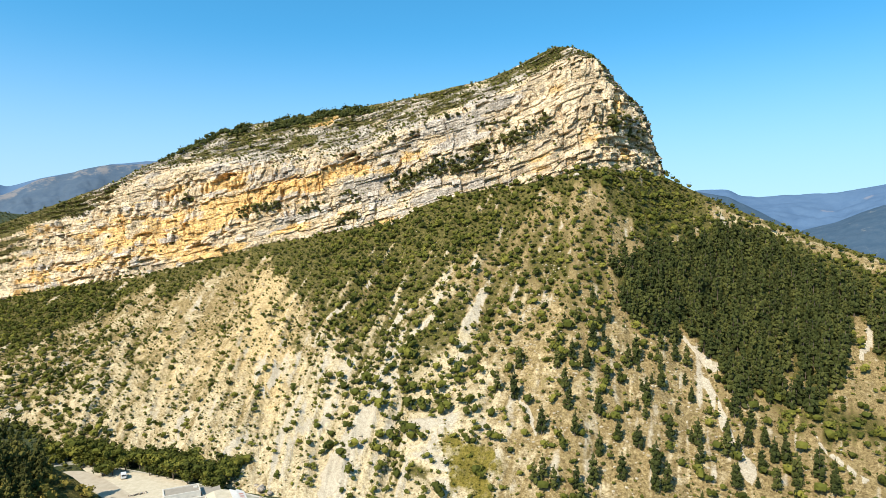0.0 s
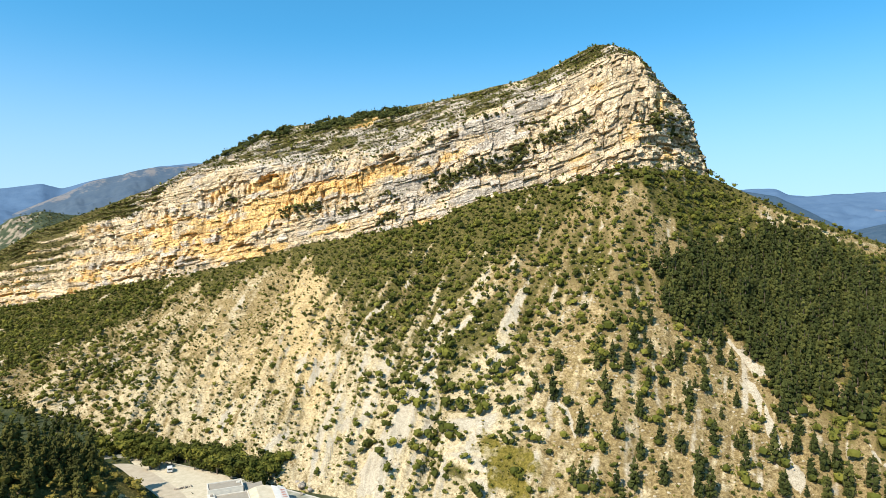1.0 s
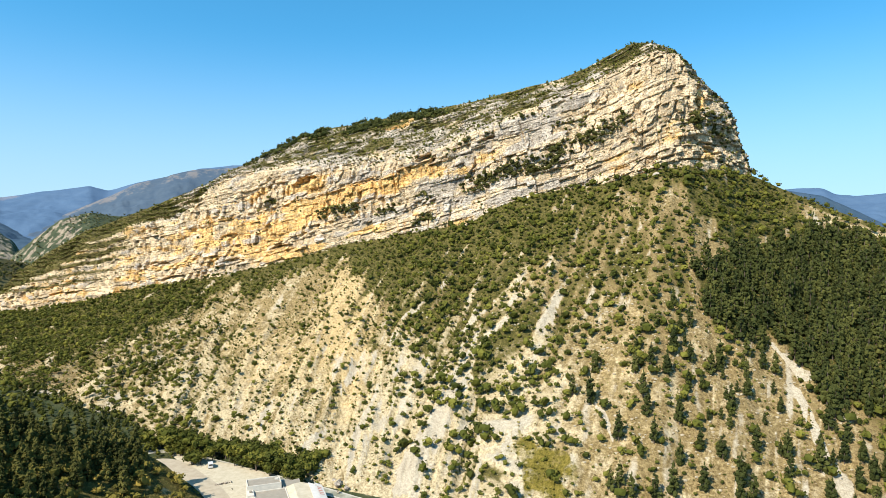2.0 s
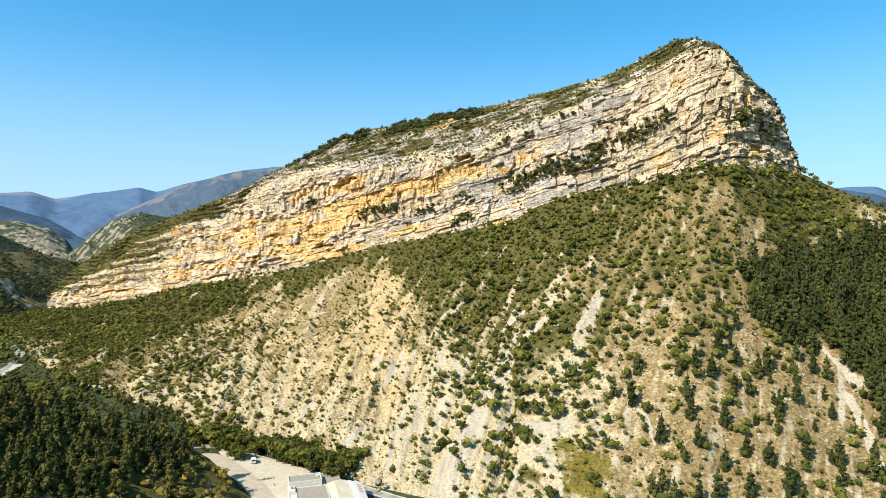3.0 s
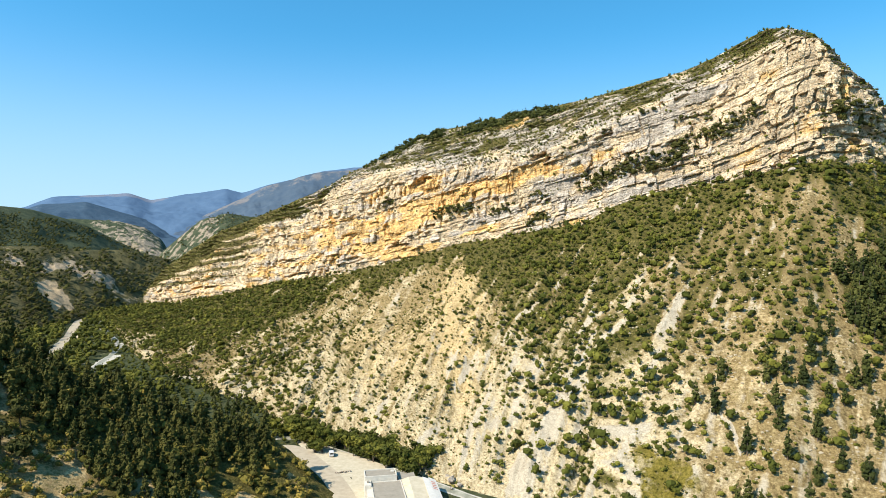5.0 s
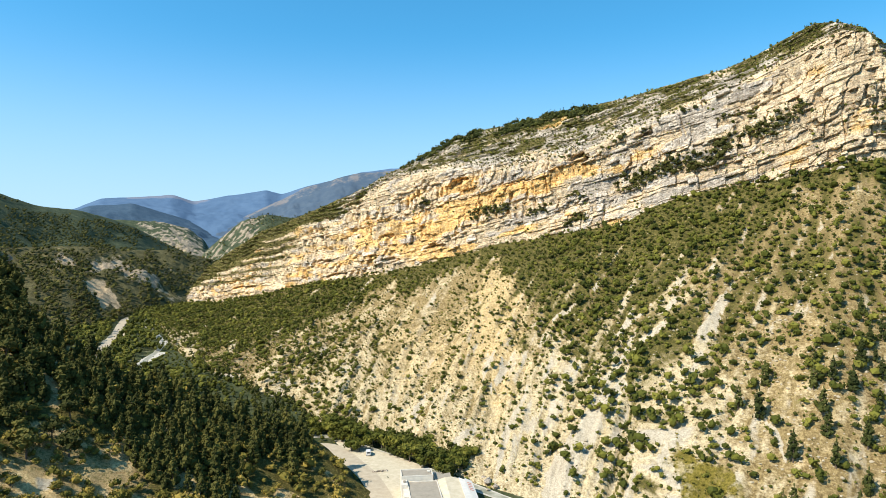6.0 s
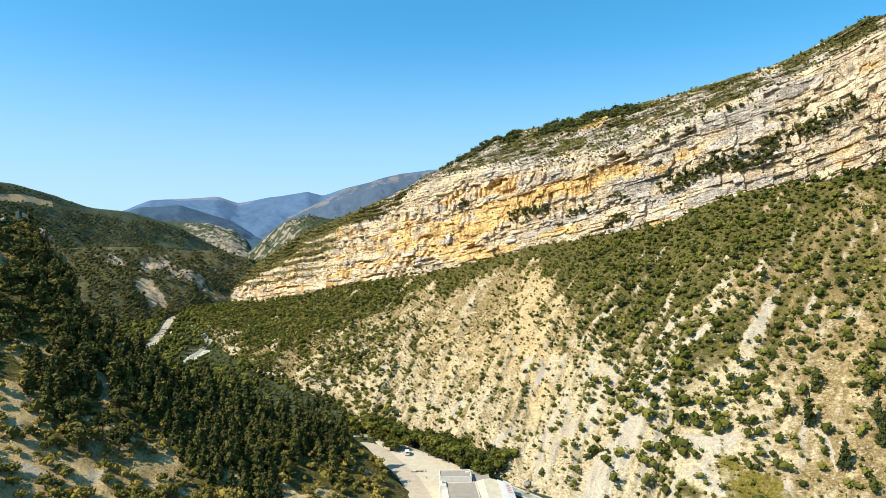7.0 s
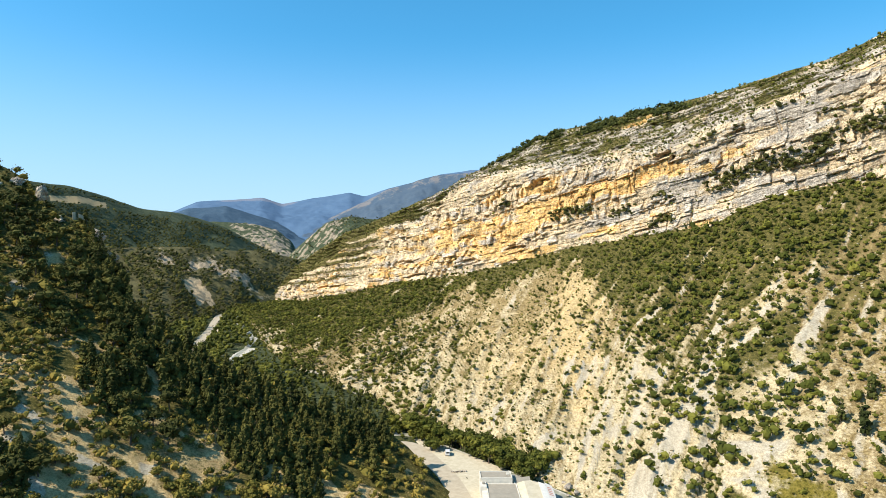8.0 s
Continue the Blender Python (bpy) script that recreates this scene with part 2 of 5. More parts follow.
def wood_hill_material(name, low, high, bare, scale, amount, crag=(0.28, 0.225, 0.155), relief=1.0):
    """A far slope: woods with bare patches of earth and crags of rock."""
    m, n, l, b = material(name, 0.95, 0.05)
    f, g = tex(n, l, scale, 8, 0.75), tex(n, l, scale * 0.07, 5, 0.6)
    c = ramp(n, l, f, [(0.35, low), (0.65, high)])
    g = calc(n, l, "ADD", g, attribute(n, "bare"))
    k = ramp(n, l, calc(n, l, "ADD", g, calc(n, l, "MULTIPLY", calc(n, l, "SUBTRACT", f, 0.5), 1.0)), [(amount, (0, 0, 0)), (amount + 0.09, (1, 1, 1))])
    c = mix(n, l, k, c, bare)
    stone = ramp(n, l, tex(n, l, scale * 3, 8, 0.8), [(0.36, [0.42 * q for q in crag]), (0.48, crag), (0.64, [1.25 * q for q in crag])])
    k = ramp(n, l, calc(n, l, "ADD", attribute(n, "crag"), calc(n, l, "MULTIPLY", calc(n, l, "SUBTRACT", f, 0.5), 1.6)), [(0.42, (0, 0, 0)), (0.54, (1, 1, 1))])
    l.new(mix(n, l, k, c, stone), b.inputs["Base Color"])
    bump(n, l, b, f, relief, 0.25 / scale)
    return m


ROCK = rock_material()
SLOPE = slope_material()
SCRUB_LEAF = leaf_material("dry_scrub_leaves", (0.064, 0.060, 0.013), (0.145, 0.118, 0.023), (0.28, 0.195, 0.041))
PINE_LEAF = leaf_material("pine_needles", (0.028, 0.034, 0.010), (0.048, 0.054, 0.014), (0.092, 0.090, 0.022))
BUSH_LEAF = leaf_material("shrub_leaves", (0.034, 0.039, 0.008), (0.073, 0.077, 0.013), (0.180, 0.162, 0.028))
BARK = plain_material("bark", (0.07, 0.05, 0.035), (0.16, 0.12, 0.09), 3.0)
# greens lightened a little to paint in aerial haze
FAR_WOOD = wood_hill_material("far_wooded_slope", (0.040, 0.054, 0.030), (0.085, 0.094, 0.050), (0.36, 0.265, 0.14), 0.10, 0.66)
GORGE = wood_hill_material("gorge_slope", (0.060, 0.056, 0.024), (0.14, 0.118, 0.052), (0.46, 0.33, 0.19), 0.10, 0.66, crag=(0.33, 0.255, 0.165))
# blue-grey base colours paint the haze of distance onto these ranges
HAZE_BLUE_HILL = wood_hill_material("haze_tinted_mountain", (0.070, 0.120, 0.190), (0.088, 0.142, 0.212), (0.15, 0.17, 0.21), 0.012, 0.80, relief=0.25)
HAZE_BLUE_NEAR = wood_hill_material("haze_tinted_ridge", (0.040, 0.072, 0.105), (0.062, 0.094, 0.125), (0.22, 0.21, 0.18), 0.030, 0.66, relief=0.5)
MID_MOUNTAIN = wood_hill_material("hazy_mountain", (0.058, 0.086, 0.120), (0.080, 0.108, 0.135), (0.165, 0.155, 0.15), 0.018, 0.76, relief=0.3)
NEAR_LEAF = leaf_material("near_pine_needles", (0.036, 0.037, 0.010), (0.066, 0.064, 0.016), (0.125, 0.108, 0.026))
MEADOW_LEAF = leaf_material("meadow_grass", (0.075, 0.062, 0.013), (0.15, 0.122, 0.022), (0.25, 0.19, 0.040))
VALLEY = wood_hill_material("valley_ground", (0.035, 0.05, 0.02), (0.10, 0.10, 0.045), (0.30, 0.26, 0.17), 0.10, 0.60)

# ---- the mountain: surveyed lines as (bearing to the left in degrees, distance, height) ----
BASE = [(-19, 409.9, 116.3), (-16.7, 382.4, 117), (-14.2, 363.8, 118.4), (-11.7, 358, 116.8), (-9.5, 359.6, 113.4), (-5.4, 363.6, 108.9),
        (-1.1, 371, 105), (2.3, 377, 97.4), (4.3, 382, 88.6), (7.8, 390, 86), (12.3, 405, 79), (15.3, 419, 76.2), (19.3, 437, 67.3),
        (24.1, 473, 56.1), (28.8, 512, 46.9), (31.9, 548, 40.4), (36.1, 611, 25.3), (39.3, 676, 14.1), (41.8, 734, 8.5)]
EDGE = [(-19, 409.9, 116.8), (-18.2, 402.6, 130.5), (-17.7, 397.1, 142.3), (-17.1, 392.4, 149.5), (-15.6, 382.2, 159.1),
        (-14.1, 373.5, 168.8), (-13.1, 373.3, 180), (-11.6, 372.6, 182.2), (-9.8, 372.9, 175.9), (-7.6, 374.1, 169.7),
        (-5.3, 375.5, 163.3), (-3, 379, 158.4), (-0.6, 382, 151.5), (1.8, 387, 146.1), (4.3, 393, 140.7), (6.8, 398, 132.9),
        (9.3, 403, 128.4), (11.3, 411, 127.4), (14.3, 424, 123.2), (18.3, 445, 126.7), (21.2, 463, 126.1), (24.5, 492, 125),
        (26.3, 505, 118.6), (27.5, 512, 103.4), (29.3, 527, 92.3), (32.3, 565, 87.9), (35.3, 610, 77.5), (38.2, 659, 45.7),
        (41.1, 725, 25.2), (41.8, 736, 14)]
RIDGE = [(-19, 412.9, 117.8), (-18.6, 408.7, 126.4), (-18, 403.9, 136.8), (-17.6, 400.8, 147.7), (-17, 398, 157.3), (-15.4, 389.4, 166.9),
        (-14.1, 384.1, 177.9), (-12.9, 383.1, 185.4), (-11.6, 386.1, 190.5), (-9.8, 394.2, 194.3), (-8.1, 399.8, 190.2),
        (-5.8, 402.5, 183.3), (-3.5, 405.3, 177.5), (-1.1, 414, 176.3), (1.8, 424, 172.8), (6.3, 445, 169.5), (10.8, 462, 166),
        (14.3, 478, 162.5), (17.3, 485, 158.6), (19.2, 488, 153.7), (21.9, 492, 140.8), (24.5, 503, 130.9), (26.3, 515, 122),
        (29.3, 550, 110.5), (31.3, 572, 102.9), (33.3, 597, 94.2), (35.8, 636, 83.8), (38.2, 686, 64.8), (40.2, 722, 45.5),
        (41.8, 740, 18)]
FLANK = [(-75, 330, 18), (-50, 356, 42), (-34.6, 383, 69.4), (-32.2, 388, 75.1), (-29.9, 392, 80.7), (-27.6, 398, 86.8), (-24.3, 405, 96.6), (-20.9, 413, 109.1)]
FOOT = [(-75, 240, 0), (-35, 215, 0), (-20, 192, 0), (-5, 186, 0), (5, 190, 0), (12, 202, 0), (17.4, 214, 0), (21.3, 232, 0), (25.2, 254, 0), (28.9, 269, 0),
        (31.6, 292, 0), (35.8, 348, 0), (38.6, 376, 0), (40.5, 418, 0), (42, 462, 0), (43, 505, 0), (43.8, 600, 0), (44.2, 650, 0), (45.5, 745, 0), (47, 770, 0)]
TALUS_TOP = FLANK + BASE + [(43.5, 745, 5), (45.5, 755, 1), (47, 775, 0)]


def ground_height(x, y):
    """The valley floor, with the land rising slowly away from it."""
    d = np.hypot(x, y)
    return (fbm(x / 60, y / 60, 5) - 0.5) * (0.2 + 6 * step(900, 1500, d)) - 0.4


# the scree and wooded slope below the cliffs
TA = np.arange(-60, 47.01, 0.16)
TV = np.linspace(0, 1, 150)
fd, fz = along(FOOT, TA, 8)
td, tz = along(TALUS_TOP, TA, 3)
lean = np.interp(TA, [-15, -1, 3, 10, 18, 30], [0, 9, 14, 13, 10, 9])
A, V = np.meshgrid(TA, TV)
Q = A - lean[None, :] * (1 - V)
D = fd + (td - fd) * V
Z = fz + (tz - fz) * (0.93 * V + 0.07 * V ** 2) - 1.0 * (1 - V) ** 8
calm = np.minimum(step(0, 0.08, V), step(1, 0.93, V))
X0, Y0 = -np.sin(np.radians(A)) * D, np.cos(np.radians(A)) * D
gully = fbm(Q * 0.55, V * 1.5, 21, 4) - 0.5
rough = fbm(X0 / 22, Y0 / 22, 31, 5, 0.55) - 0.5
rill = np.abs(fbm(Q * 1.3, V * 2.5, 22, 3) - 0.5) * 2
ribs = np.abs(fbm(Q * 3.0, V * 8.0, 24, 3) - 0.5) * 2
Z = Z + calm * (1.3 * (ribs - 0.25) * step(-12, 2, A) + 6.5 * gully * step(-40, -10, A) + 5.0 * rough + 1.5 * (fbm(X0 / 5, Y0 / 5, 32, 3) - 0.5) + 2.3 * (rill - 0.3) * step(-14, -2, A))
TALUS = polar(A, D, Z)


# runs of loose grey scree: bearing and share of the slope at the top and the bottom, half width in degrees
RUNS = [(14.6, 0.38, 15.9, 0.28, 0.55), (2.4, 0.57, 5.4, 0.48, 0.4), (5.9, 0.71, 7.2, 0.65, 0.32), (8.5, 0.60, 9.9, 0.53, 0.35), (4.2, 0.31, 10.7, 0.03, 1.6), (6.4, 0.27, 9.5, 0.08, 1.0), (3.0, 0.41, 6.2, 0.30, 0.45),
        (-0.9, 0.20, 1.5, 0.12, 0.8), (-4.3, 0.57, -3.0, 0.47, 0.3), (-20.7, 0.388, -23.0, 0.325, 0.7), (-24.7, 0.266, -26.0, 0.245, 0.4), (-21.8, 0.31, -25.6, 0.09, 1.0), (-30.2, 0.19, -33.4, 0.12, 0.6),
        (-33.6, 0.64, -33.3, 0.50, 0.4), (33.3, 0.16, 35.0, 0.0, 0.4), (21.6, 0.22, 23.2, 0.10, 0.4), (17.2, 0.15, 19.2, 0.04, 0.5), (12.2, 0.30, 14.6, 0.14, 0.5), (37.4, 0.10, 39.9, 0.0, 0.6), (-7.0, 0.24, -8.6, 0.17, 0.5)]


def scree_at(a, v):
    q = a - np.interp(a, TA, lean) * (1 - v)
    run = fbm(q * 2.0, v * 11.0, 41, 4)
    where = 0.9 * blob(a, v, 3, 0.3, 9, 0.33) + 0.5 * blob(a, v, 12, 0.2, 6, 0.25) + 0.45 * blob(a, v, -20, 0.2, 6, 0.16)
    out = np.clip(run + 0.22 * where - 0.30, 0, 1)
    wob = 1.5 * (fbm(a * 0.8, v * 12, 43, 4) - 0.5)
    for a0, v0, a1, v1, w in RUNS:
        t = np.clip((v0 - v) / (v0 - v1), 0, 1)
        gap = np.abs(a + wob - (a0 + (a1 - a0) * t)) / (w * (0.35 + 0.55 * t)) + np.abs(v - (v0 + (v1 - v0) * t)) / 0.02
        out = np.maximum(out, 0.8 * step(1.3, 0.5, gap) * step(0.30, 0.40, fbm(a * 1.8, v * 17, 44, 3)))
    return out


def wood_at(a, v):
    """The closed pine wood on the flank."""
    n = fbm(a * 0.6, v * 9, 52, 4) - 0.5
    m = fbm(a * 1.6, v * 22, 54, 3) - 0.5
    lower = np.interp(a, [-45, -35, -34.2, -33.6, -32.8, -32.2, -31.6, -29.4, -27.4, -26.2, -24.8, -23.6, -22.2, -21.0, -19.7, -18.4, -16.7, -15.6], [0.5, 0.5, 0.52, 0.68, 0.66, 0.44, 0.34, 0.27, 0.26, 0.30, 0.28, 0.33, 0.38, 0.40, 0.37, 0.38, 0.42, 0.50])
    upper = np.interp(a, [-45, -34.3, -32.2, -30.4, -28.4, -26.4, -24.4, -22.3, -20.1, -19.2, -16.4, -15.4], [0.70, 0.72, 0.76, 0.78, 0.82, 0.83, 0.83, 0.74, 0.66, 0.63, 0.60, 0.56])
    edge = step(-0.03, 0.02, v - lower + 0.10 * n + 0.05 * m) * step(0.035, -0.03, v - upper + 0.14 * n + 0.08 * m)
    thin = 1 - 0.75 * step(0.60, 0.70, fbm(a * 1.1, v * 15, 53, 3)) * step(0.55, 0.45, v) - 0.8 * blob(a, v, -19.3, 0.43, 0.9, 0.03) - 0.5 * blob(a, v, -28.6, 0.43, 0.5, 0.09)
    return step(-15.2, -16.0, a + 2.0 * n + 1.6 * m) * edge * np.clip(thin, 0, 1)


def green_at(a, v):
    """How much grows on the slope, 0 bare to 1 closed."""
    q = a - np.interp(a, TA, lean) * (1 - v)
    patch = fbm(q * 1.0, v * 11, 51, 4)
    low = np.interp(a, [-34, -25, -18, -14.2, -10, -5.4, -3.1, -0.7, 4.3, 9.3, 11.8, 14.3, 16.8, 19.3, 24.1, 28.8, 33.2, 37.4, 41.2],
                    [0.70, 0.66, 0.66, 0.86, 0.86, 0.70, 0.60, 0.50, 0.47, 0.44, 0.56, 0.80, 0.91, 0.88, 0.82, 0.66, 0.55, 0.30, 0.20])
    belt = 0.95 * step(-0.07, 0.09, v - low + 0.35 * (patch - 0.5))
    mid = 0.95 * blob(a, v, 3.5, 0.42, 7.5, 0.24) + 0.30 * blob(a, v, 4, 0.12, 8, 0.14) + 0.5 * blob(a, v, -9, 0.66, 6, 0.24) + 0.3 * blob(a, v, 32, 0.4, 6, 0.3) + 0.75 * blob(a, v, -31.5, 0.26, 3.0, 0.06) + 0.35 * blob(a, v, -4, 0.62, 2.6, 0.18) - 0.03 * step(10, 15, a) * step(30, 24, a)
    g = np.maximum(belt, 0.10 + mid + 0.9 * (patch - 0.5))
    crest = step(0.895, 0.925, v + 0.10 * (patch - 0.5)) * step(0.985, 0.965, v) * step(-21.5, -23, a)
    slip = 1.2 * blob(a, v, 42.3, 0.20, 1.2, 0.16) + blob(a, v, 41.2, 0.36, 0.8, 0.09)
    return np.clip(g * (1 - 0.85 * step(0.36, 0.46, scree_at(a, v))) * (1 - 0.75 * crest) * (1 - 0.9 * np.clip(slip, 0, 1)), 0, 1)


def meadow_at(a, v):
    n = 0.7 * (fbm(a * 1.7 + 3 * v, v * 30 + a * 0.3, 61, 5, 0.6) - 0.5) + 1.1 * (fbm(a * 0.9 + v * 12, v * 20 - a * 0.6, 64, 4) - 0.5)
    return step(0.34, 0.95, 1.1 * blob(a - 8 * (v - 0.09), v, -2.6, 0.085, 4.0, 0.085) + 0.9 * n)


pale = 0.30 - 0.12 * step(1, -4, A) + 0.5 * (ribs - 0.25) + 0.6 * blob(A, V, 4, 0.2, 10, 0.3) + 0.12 * blob(A, V, -20, 0.15, 7, 0.2) + 0.35 * blob(A, V, 27, 0.2, 8, 0.3) + 0.25 * blob(A, V, 10, 0.1, 12, 0.2) + 0.8 * blob(A, V, 42.2, 0.24, 1.4, 0.18) + 0.2 * step(0.9, 0.93, V) * step(-21, -24, A)
pale = pale + 0.7 * (fbm(Q * 2.6, V * 5.0, 47, 4) - 0.5) * step(-6, 0, A)
turf_rill = 0.22 * step(0.35, 0.1, rill) + 0.25 * step(0.22, 0.04, ribs) * step(-8, 8, A)
yellow = 0.15 + 0.75 * blob(A, V, 15.0, 0.55, 2.6, 0.36) + 0.40 * blob(A, V, 22, 0.4, 6, 0.3) + 0.25 * blob(A, V, -9, 0.45, 6, 0.4)
turf = np.clip(0.85 * np.maximum(green_at(A, V), wood_at(A, V)) - 0.08 + turf_rill - 0.22 * step(13, 10, A) * step(-9, -5, A) * step(0.80, 0.66, V), 0, 1)
sheet("hillside", TALUS, SLOPE, True, {"pale": pale, "yellow": yellow, "scree": scree_at(A, V), "turf": turf, "grass": 0.62 * np.clip(meadow_at(A, V), 0, 1)},
      label="steep pale scree hillside with scrub below limestone cliffs", category="hillside")

# the cliffs, in tilted beds
CA = np.concatenate([np.arange(-19.0, 20, 0.050), np.arange(20, 41.81, 0.048)])
bd, bz = along(BASE, CA, 4)
ed, ez = along(EDGE, CA, 6)
rd, rz = along(RIDGE, CA, 5)
FACE_ROWS, TOP_ROWS = 200, 56
fv = np.linspace(0, 1, FACE_ROWS)[:, None]
tv = np.linspace(0, 1, TOP_ROWS)[1:, None]
bz0 = bz - 3.0
D = np.concatenate([bd + (ed - bd) * fv, ed + (rd - ed) * tv])
Z = np.concatenate([bz0 + (ez - bz0) * fv, ez + (rz - ez) * tv])
A = np.broadcast_to(CA, D.shape)
flat = polar(CA, bd, 0 * CA)
S = np.concatenate([[0], np.cumsum(np.linalg.norm(np.diff(flat[:, :2], axis=0), axis=1))])
S = np.broadcast_to(S, D.shape)
DIP = np.interp(CA, [-19, -16, -14, -12, -9, -5, 0, 12, 24, 34, 41.8], [127, 129, 130, 126, 117.5, 108.5, 101, 79, 56, 33, 9])
W = Z - np.convolve(np.pad(DIP, 30, "edge"), np.ones(61) / 61, "valid") + 6.0 * (fbm(S / 110, Z / 300, 3, 3) - 0.5)
panel = np.floor(S / 19 + 0.9 * vnoise(S / 15, Z / 14, 6))
W = W + 3.0 * (hash01(panel, 5) - 0.5)
onface = np.concatenate([np.ones((FACE_ROWS, 1)), 1 - step(0.0, 0.35, tv)])
rng = np.random.default_rng(4)
beds = np.cumsum(rng.choice([0.9, 1.4, 2.1, 3.2, 4.6, 6.5], 75, p=[0.2, 0.24, 0.2, 0.18, 0.12, 0.06])) - 22
Wb = W + 1.2 * (fbm(S / 6.5, W / 6, 61, 4, 0.55) - 0.5)
Sb = S + 5.0 * (fbm(S / 7, W / 5, 62, 3) - 0.5)
K = np.clip(np.searchsorted(beds, Wb), 1, len(beds) - 1)
above_joint, thick_bed = Wb - beds[K - 1], beds[K] - beds[K - 1]
broken = 0.25 + 0.9 * step(0.36, 0.62, fbm(S / 34, W / 11, 63, 3))
wide = 2.5 + 11.0 * hash01(K, 7) * hash01(K, panel, 70)
cellpos = Sb / wide + 31 * hash01(K, 9) + 0.35 * vnoise(S / 9, K * 1.7, 8)
cell = np.floor(cellpos)
block = hash01(K, cell, 11) - 0.5
bedoff = 0.5 * hash01(K, 12) + 0.5 * hash01(K, panel, 71) - 0.5
slot = (hash01(K, 13) < 0.42) * (thick_bed < 1.9) * step(0.44, 0.56, vnoise(S / 17, K * 3.1, 14))
broad = fbm(S / 42, W / 24, 15, 4, 0.55) - 0.5
# thin shadowed joints between the beds and between the blocks
bed_joint = step(0.50, 0.12, above_joint) * (0.05 + 2.2 * hash01(K, panel, 72) ** 4) * step(0.46, 0.64, vnoise(S / 8, K * 2.3, 73))
block_joint = step(0.55, 0.1, np.minimum(cellpos - cell, 1 + cell - cellpos) * wide) * 0.3 * broken * (hash01(K, cell, 74) < 0.6)
out = 2.9 * block * broken + 1.0 * bedoff * (0.4 + 0.6 * broken) - 2.2 * slot * step(0.35, 0.6, vnoise(S / 6, K * 1.3, 75)) + 9.0 * broad + 2.4 * (fbm(S / 4.2, W / 3.4, 16, 5, 0.68) - 0.5)
out = out - bed_joint - block_joint - 0.5 * (above_joint / thick_bed) ** 3
# vertical cracks
crack = np.abs(fbm(S / 11, W / 60, 17, 3) - 0.5)
out = out - 1.6 * step(0.035, 0.0, crack) * step(0.4, 0.6, vnoise(S / 30, W / 20, 18))
# overhanging alcoves: bearing, height above the bedding plane, half length, half height, depth
for a0, w0, ra, rw, dep in ((8.2, 42, 0.95, 2.4, 9), (18.5, 51, 0.9, 3.0, 5), (13.5, 39, 1.6, 1.8, 3), (25, 26, 0.7, 2.4, 3), (30.6, 17.5, 0.7, 1.8, 4), (29.4, 5.4, 0.9, 2.4, 5),
                            (20.7, 10.5, 1.1, 1.6, 4), (24.6, 8.8, 0.9, 1.5, 4), (37.2, 6, 1.1, 1.6, 4), (-15.1, 30.5, 0.45, 5.0, 7), (-15.8, -1.5, 0.5, 2.0, 4), (2.8, 41.8, 0.8, 1.5, 4), (9.7, 3.5, 1.0, 1.2, 3), (-2.8, 26, 0.6, 2, 3)):
    out = out - dep * step(1.0, 0.75, ((A - a0) / ra) ** 2 + ((W - w0) / rw) ** 2) * np.clip(0.65 + 0.5 * (W - w0) / rw, 0.1, 1.1)
ends = np.minimum(step(-19.0, -17.8, A), step(41.8, 40.6, A))
out = out * (0.25 + 0.75 * ends)
ledgy = 1 - onface
# the slope above the face climbs in small steps
rise = 0.9 * (np.abs((W / 3.3 + 1.6 * fbm(S / 20, W / 9, 34, 4)) % 1.0 - 0.5) * 2 - 0.5) * (0.35 + 1.0 * fbm(S / 13, W / 6, 35, 3))
upper = 3.4 * rise + 3.0 * (fbm(S / 14, W / 8, 22, 4) - 0.5) + 1.6 * block
skyline = np.concatenate([np.zeros((FACE_ROWS, 1)), step(0.85, 1.0, tv)])
shift = out * onface + upper * ledgy * (1 - 0.6 * skyline)
t = np.gradient(flat[:, :2], axis=0)
t = t / np.linalg.norm(t, axis=1)[:, None]
t = np.stack([np.convolve(np.pad(t[:, k], 40, "edge"), np.ones(81) / 81, "valid") for k in (0, 1)], -1)
outward = np.stack([t[:, 1], -t[:, 0]], -1)
outward *= np.sign(-(outward * flat[:, :2]).sum(1))[:, None]
CLIFF = polar(A, D, Z)
CLIFF[..., :2] += outward[None] * shift[..., None]
CLIFF[..., 2] += 0.9 * (fbm(S / 6, W / 4, 23, 3) - 0.5) * (0.4 + ledgy)
# the hidden back slope
back = [CLIFF[-1] + np.stack([-np.sin(np.radians(CA)) * k, np.cos(np.radians(CA)) * k, -k * 0.55 + 0 * CA], -1) for k in (8, 40, 120, 240)]
for b in back:
    b[:, 2] = np.maximum(b[:, 2], -2)
WHOLE = np.concatenate([CLIFF, np.stack(back)])


def pad(x):
    return np.concatenate([x, np.repeat(x[-1:], 4, 0)])


# where the rock is stained orange, and where it weathers grey: bearing, height above the bedding plane, half length, half height, strength
OCHRE = [(18.7, 49, 2.2, 4.5, 0.45), (13.5, 36, 3.2, 3.5, 0.45), (17.7, 31, 2.4, 5, 0.42), (20, 24, 2.0, 6, 0.45), (9.5, 33, 2.5, 3, 0.3), (18.2, 4, 2.0, 2.5, 0.5), (20.7, 6, 1.5, 3, 0.5),
         (13, 8, 3.0, 2.5, 0.4), (4.7, 0, 1.6, 2, 0.4), (5, 30, 2.0, 3, 0.3), (7.7, 35.5, 1.2, 3, 0.4), (2.5, 33, 1, 3, 0.32), (22, 18, 1.4, 6, 0.3), (23.6, 32, 1.6, 6, 0.22), (22.6, 53, 1.2, 4, 0.28)]
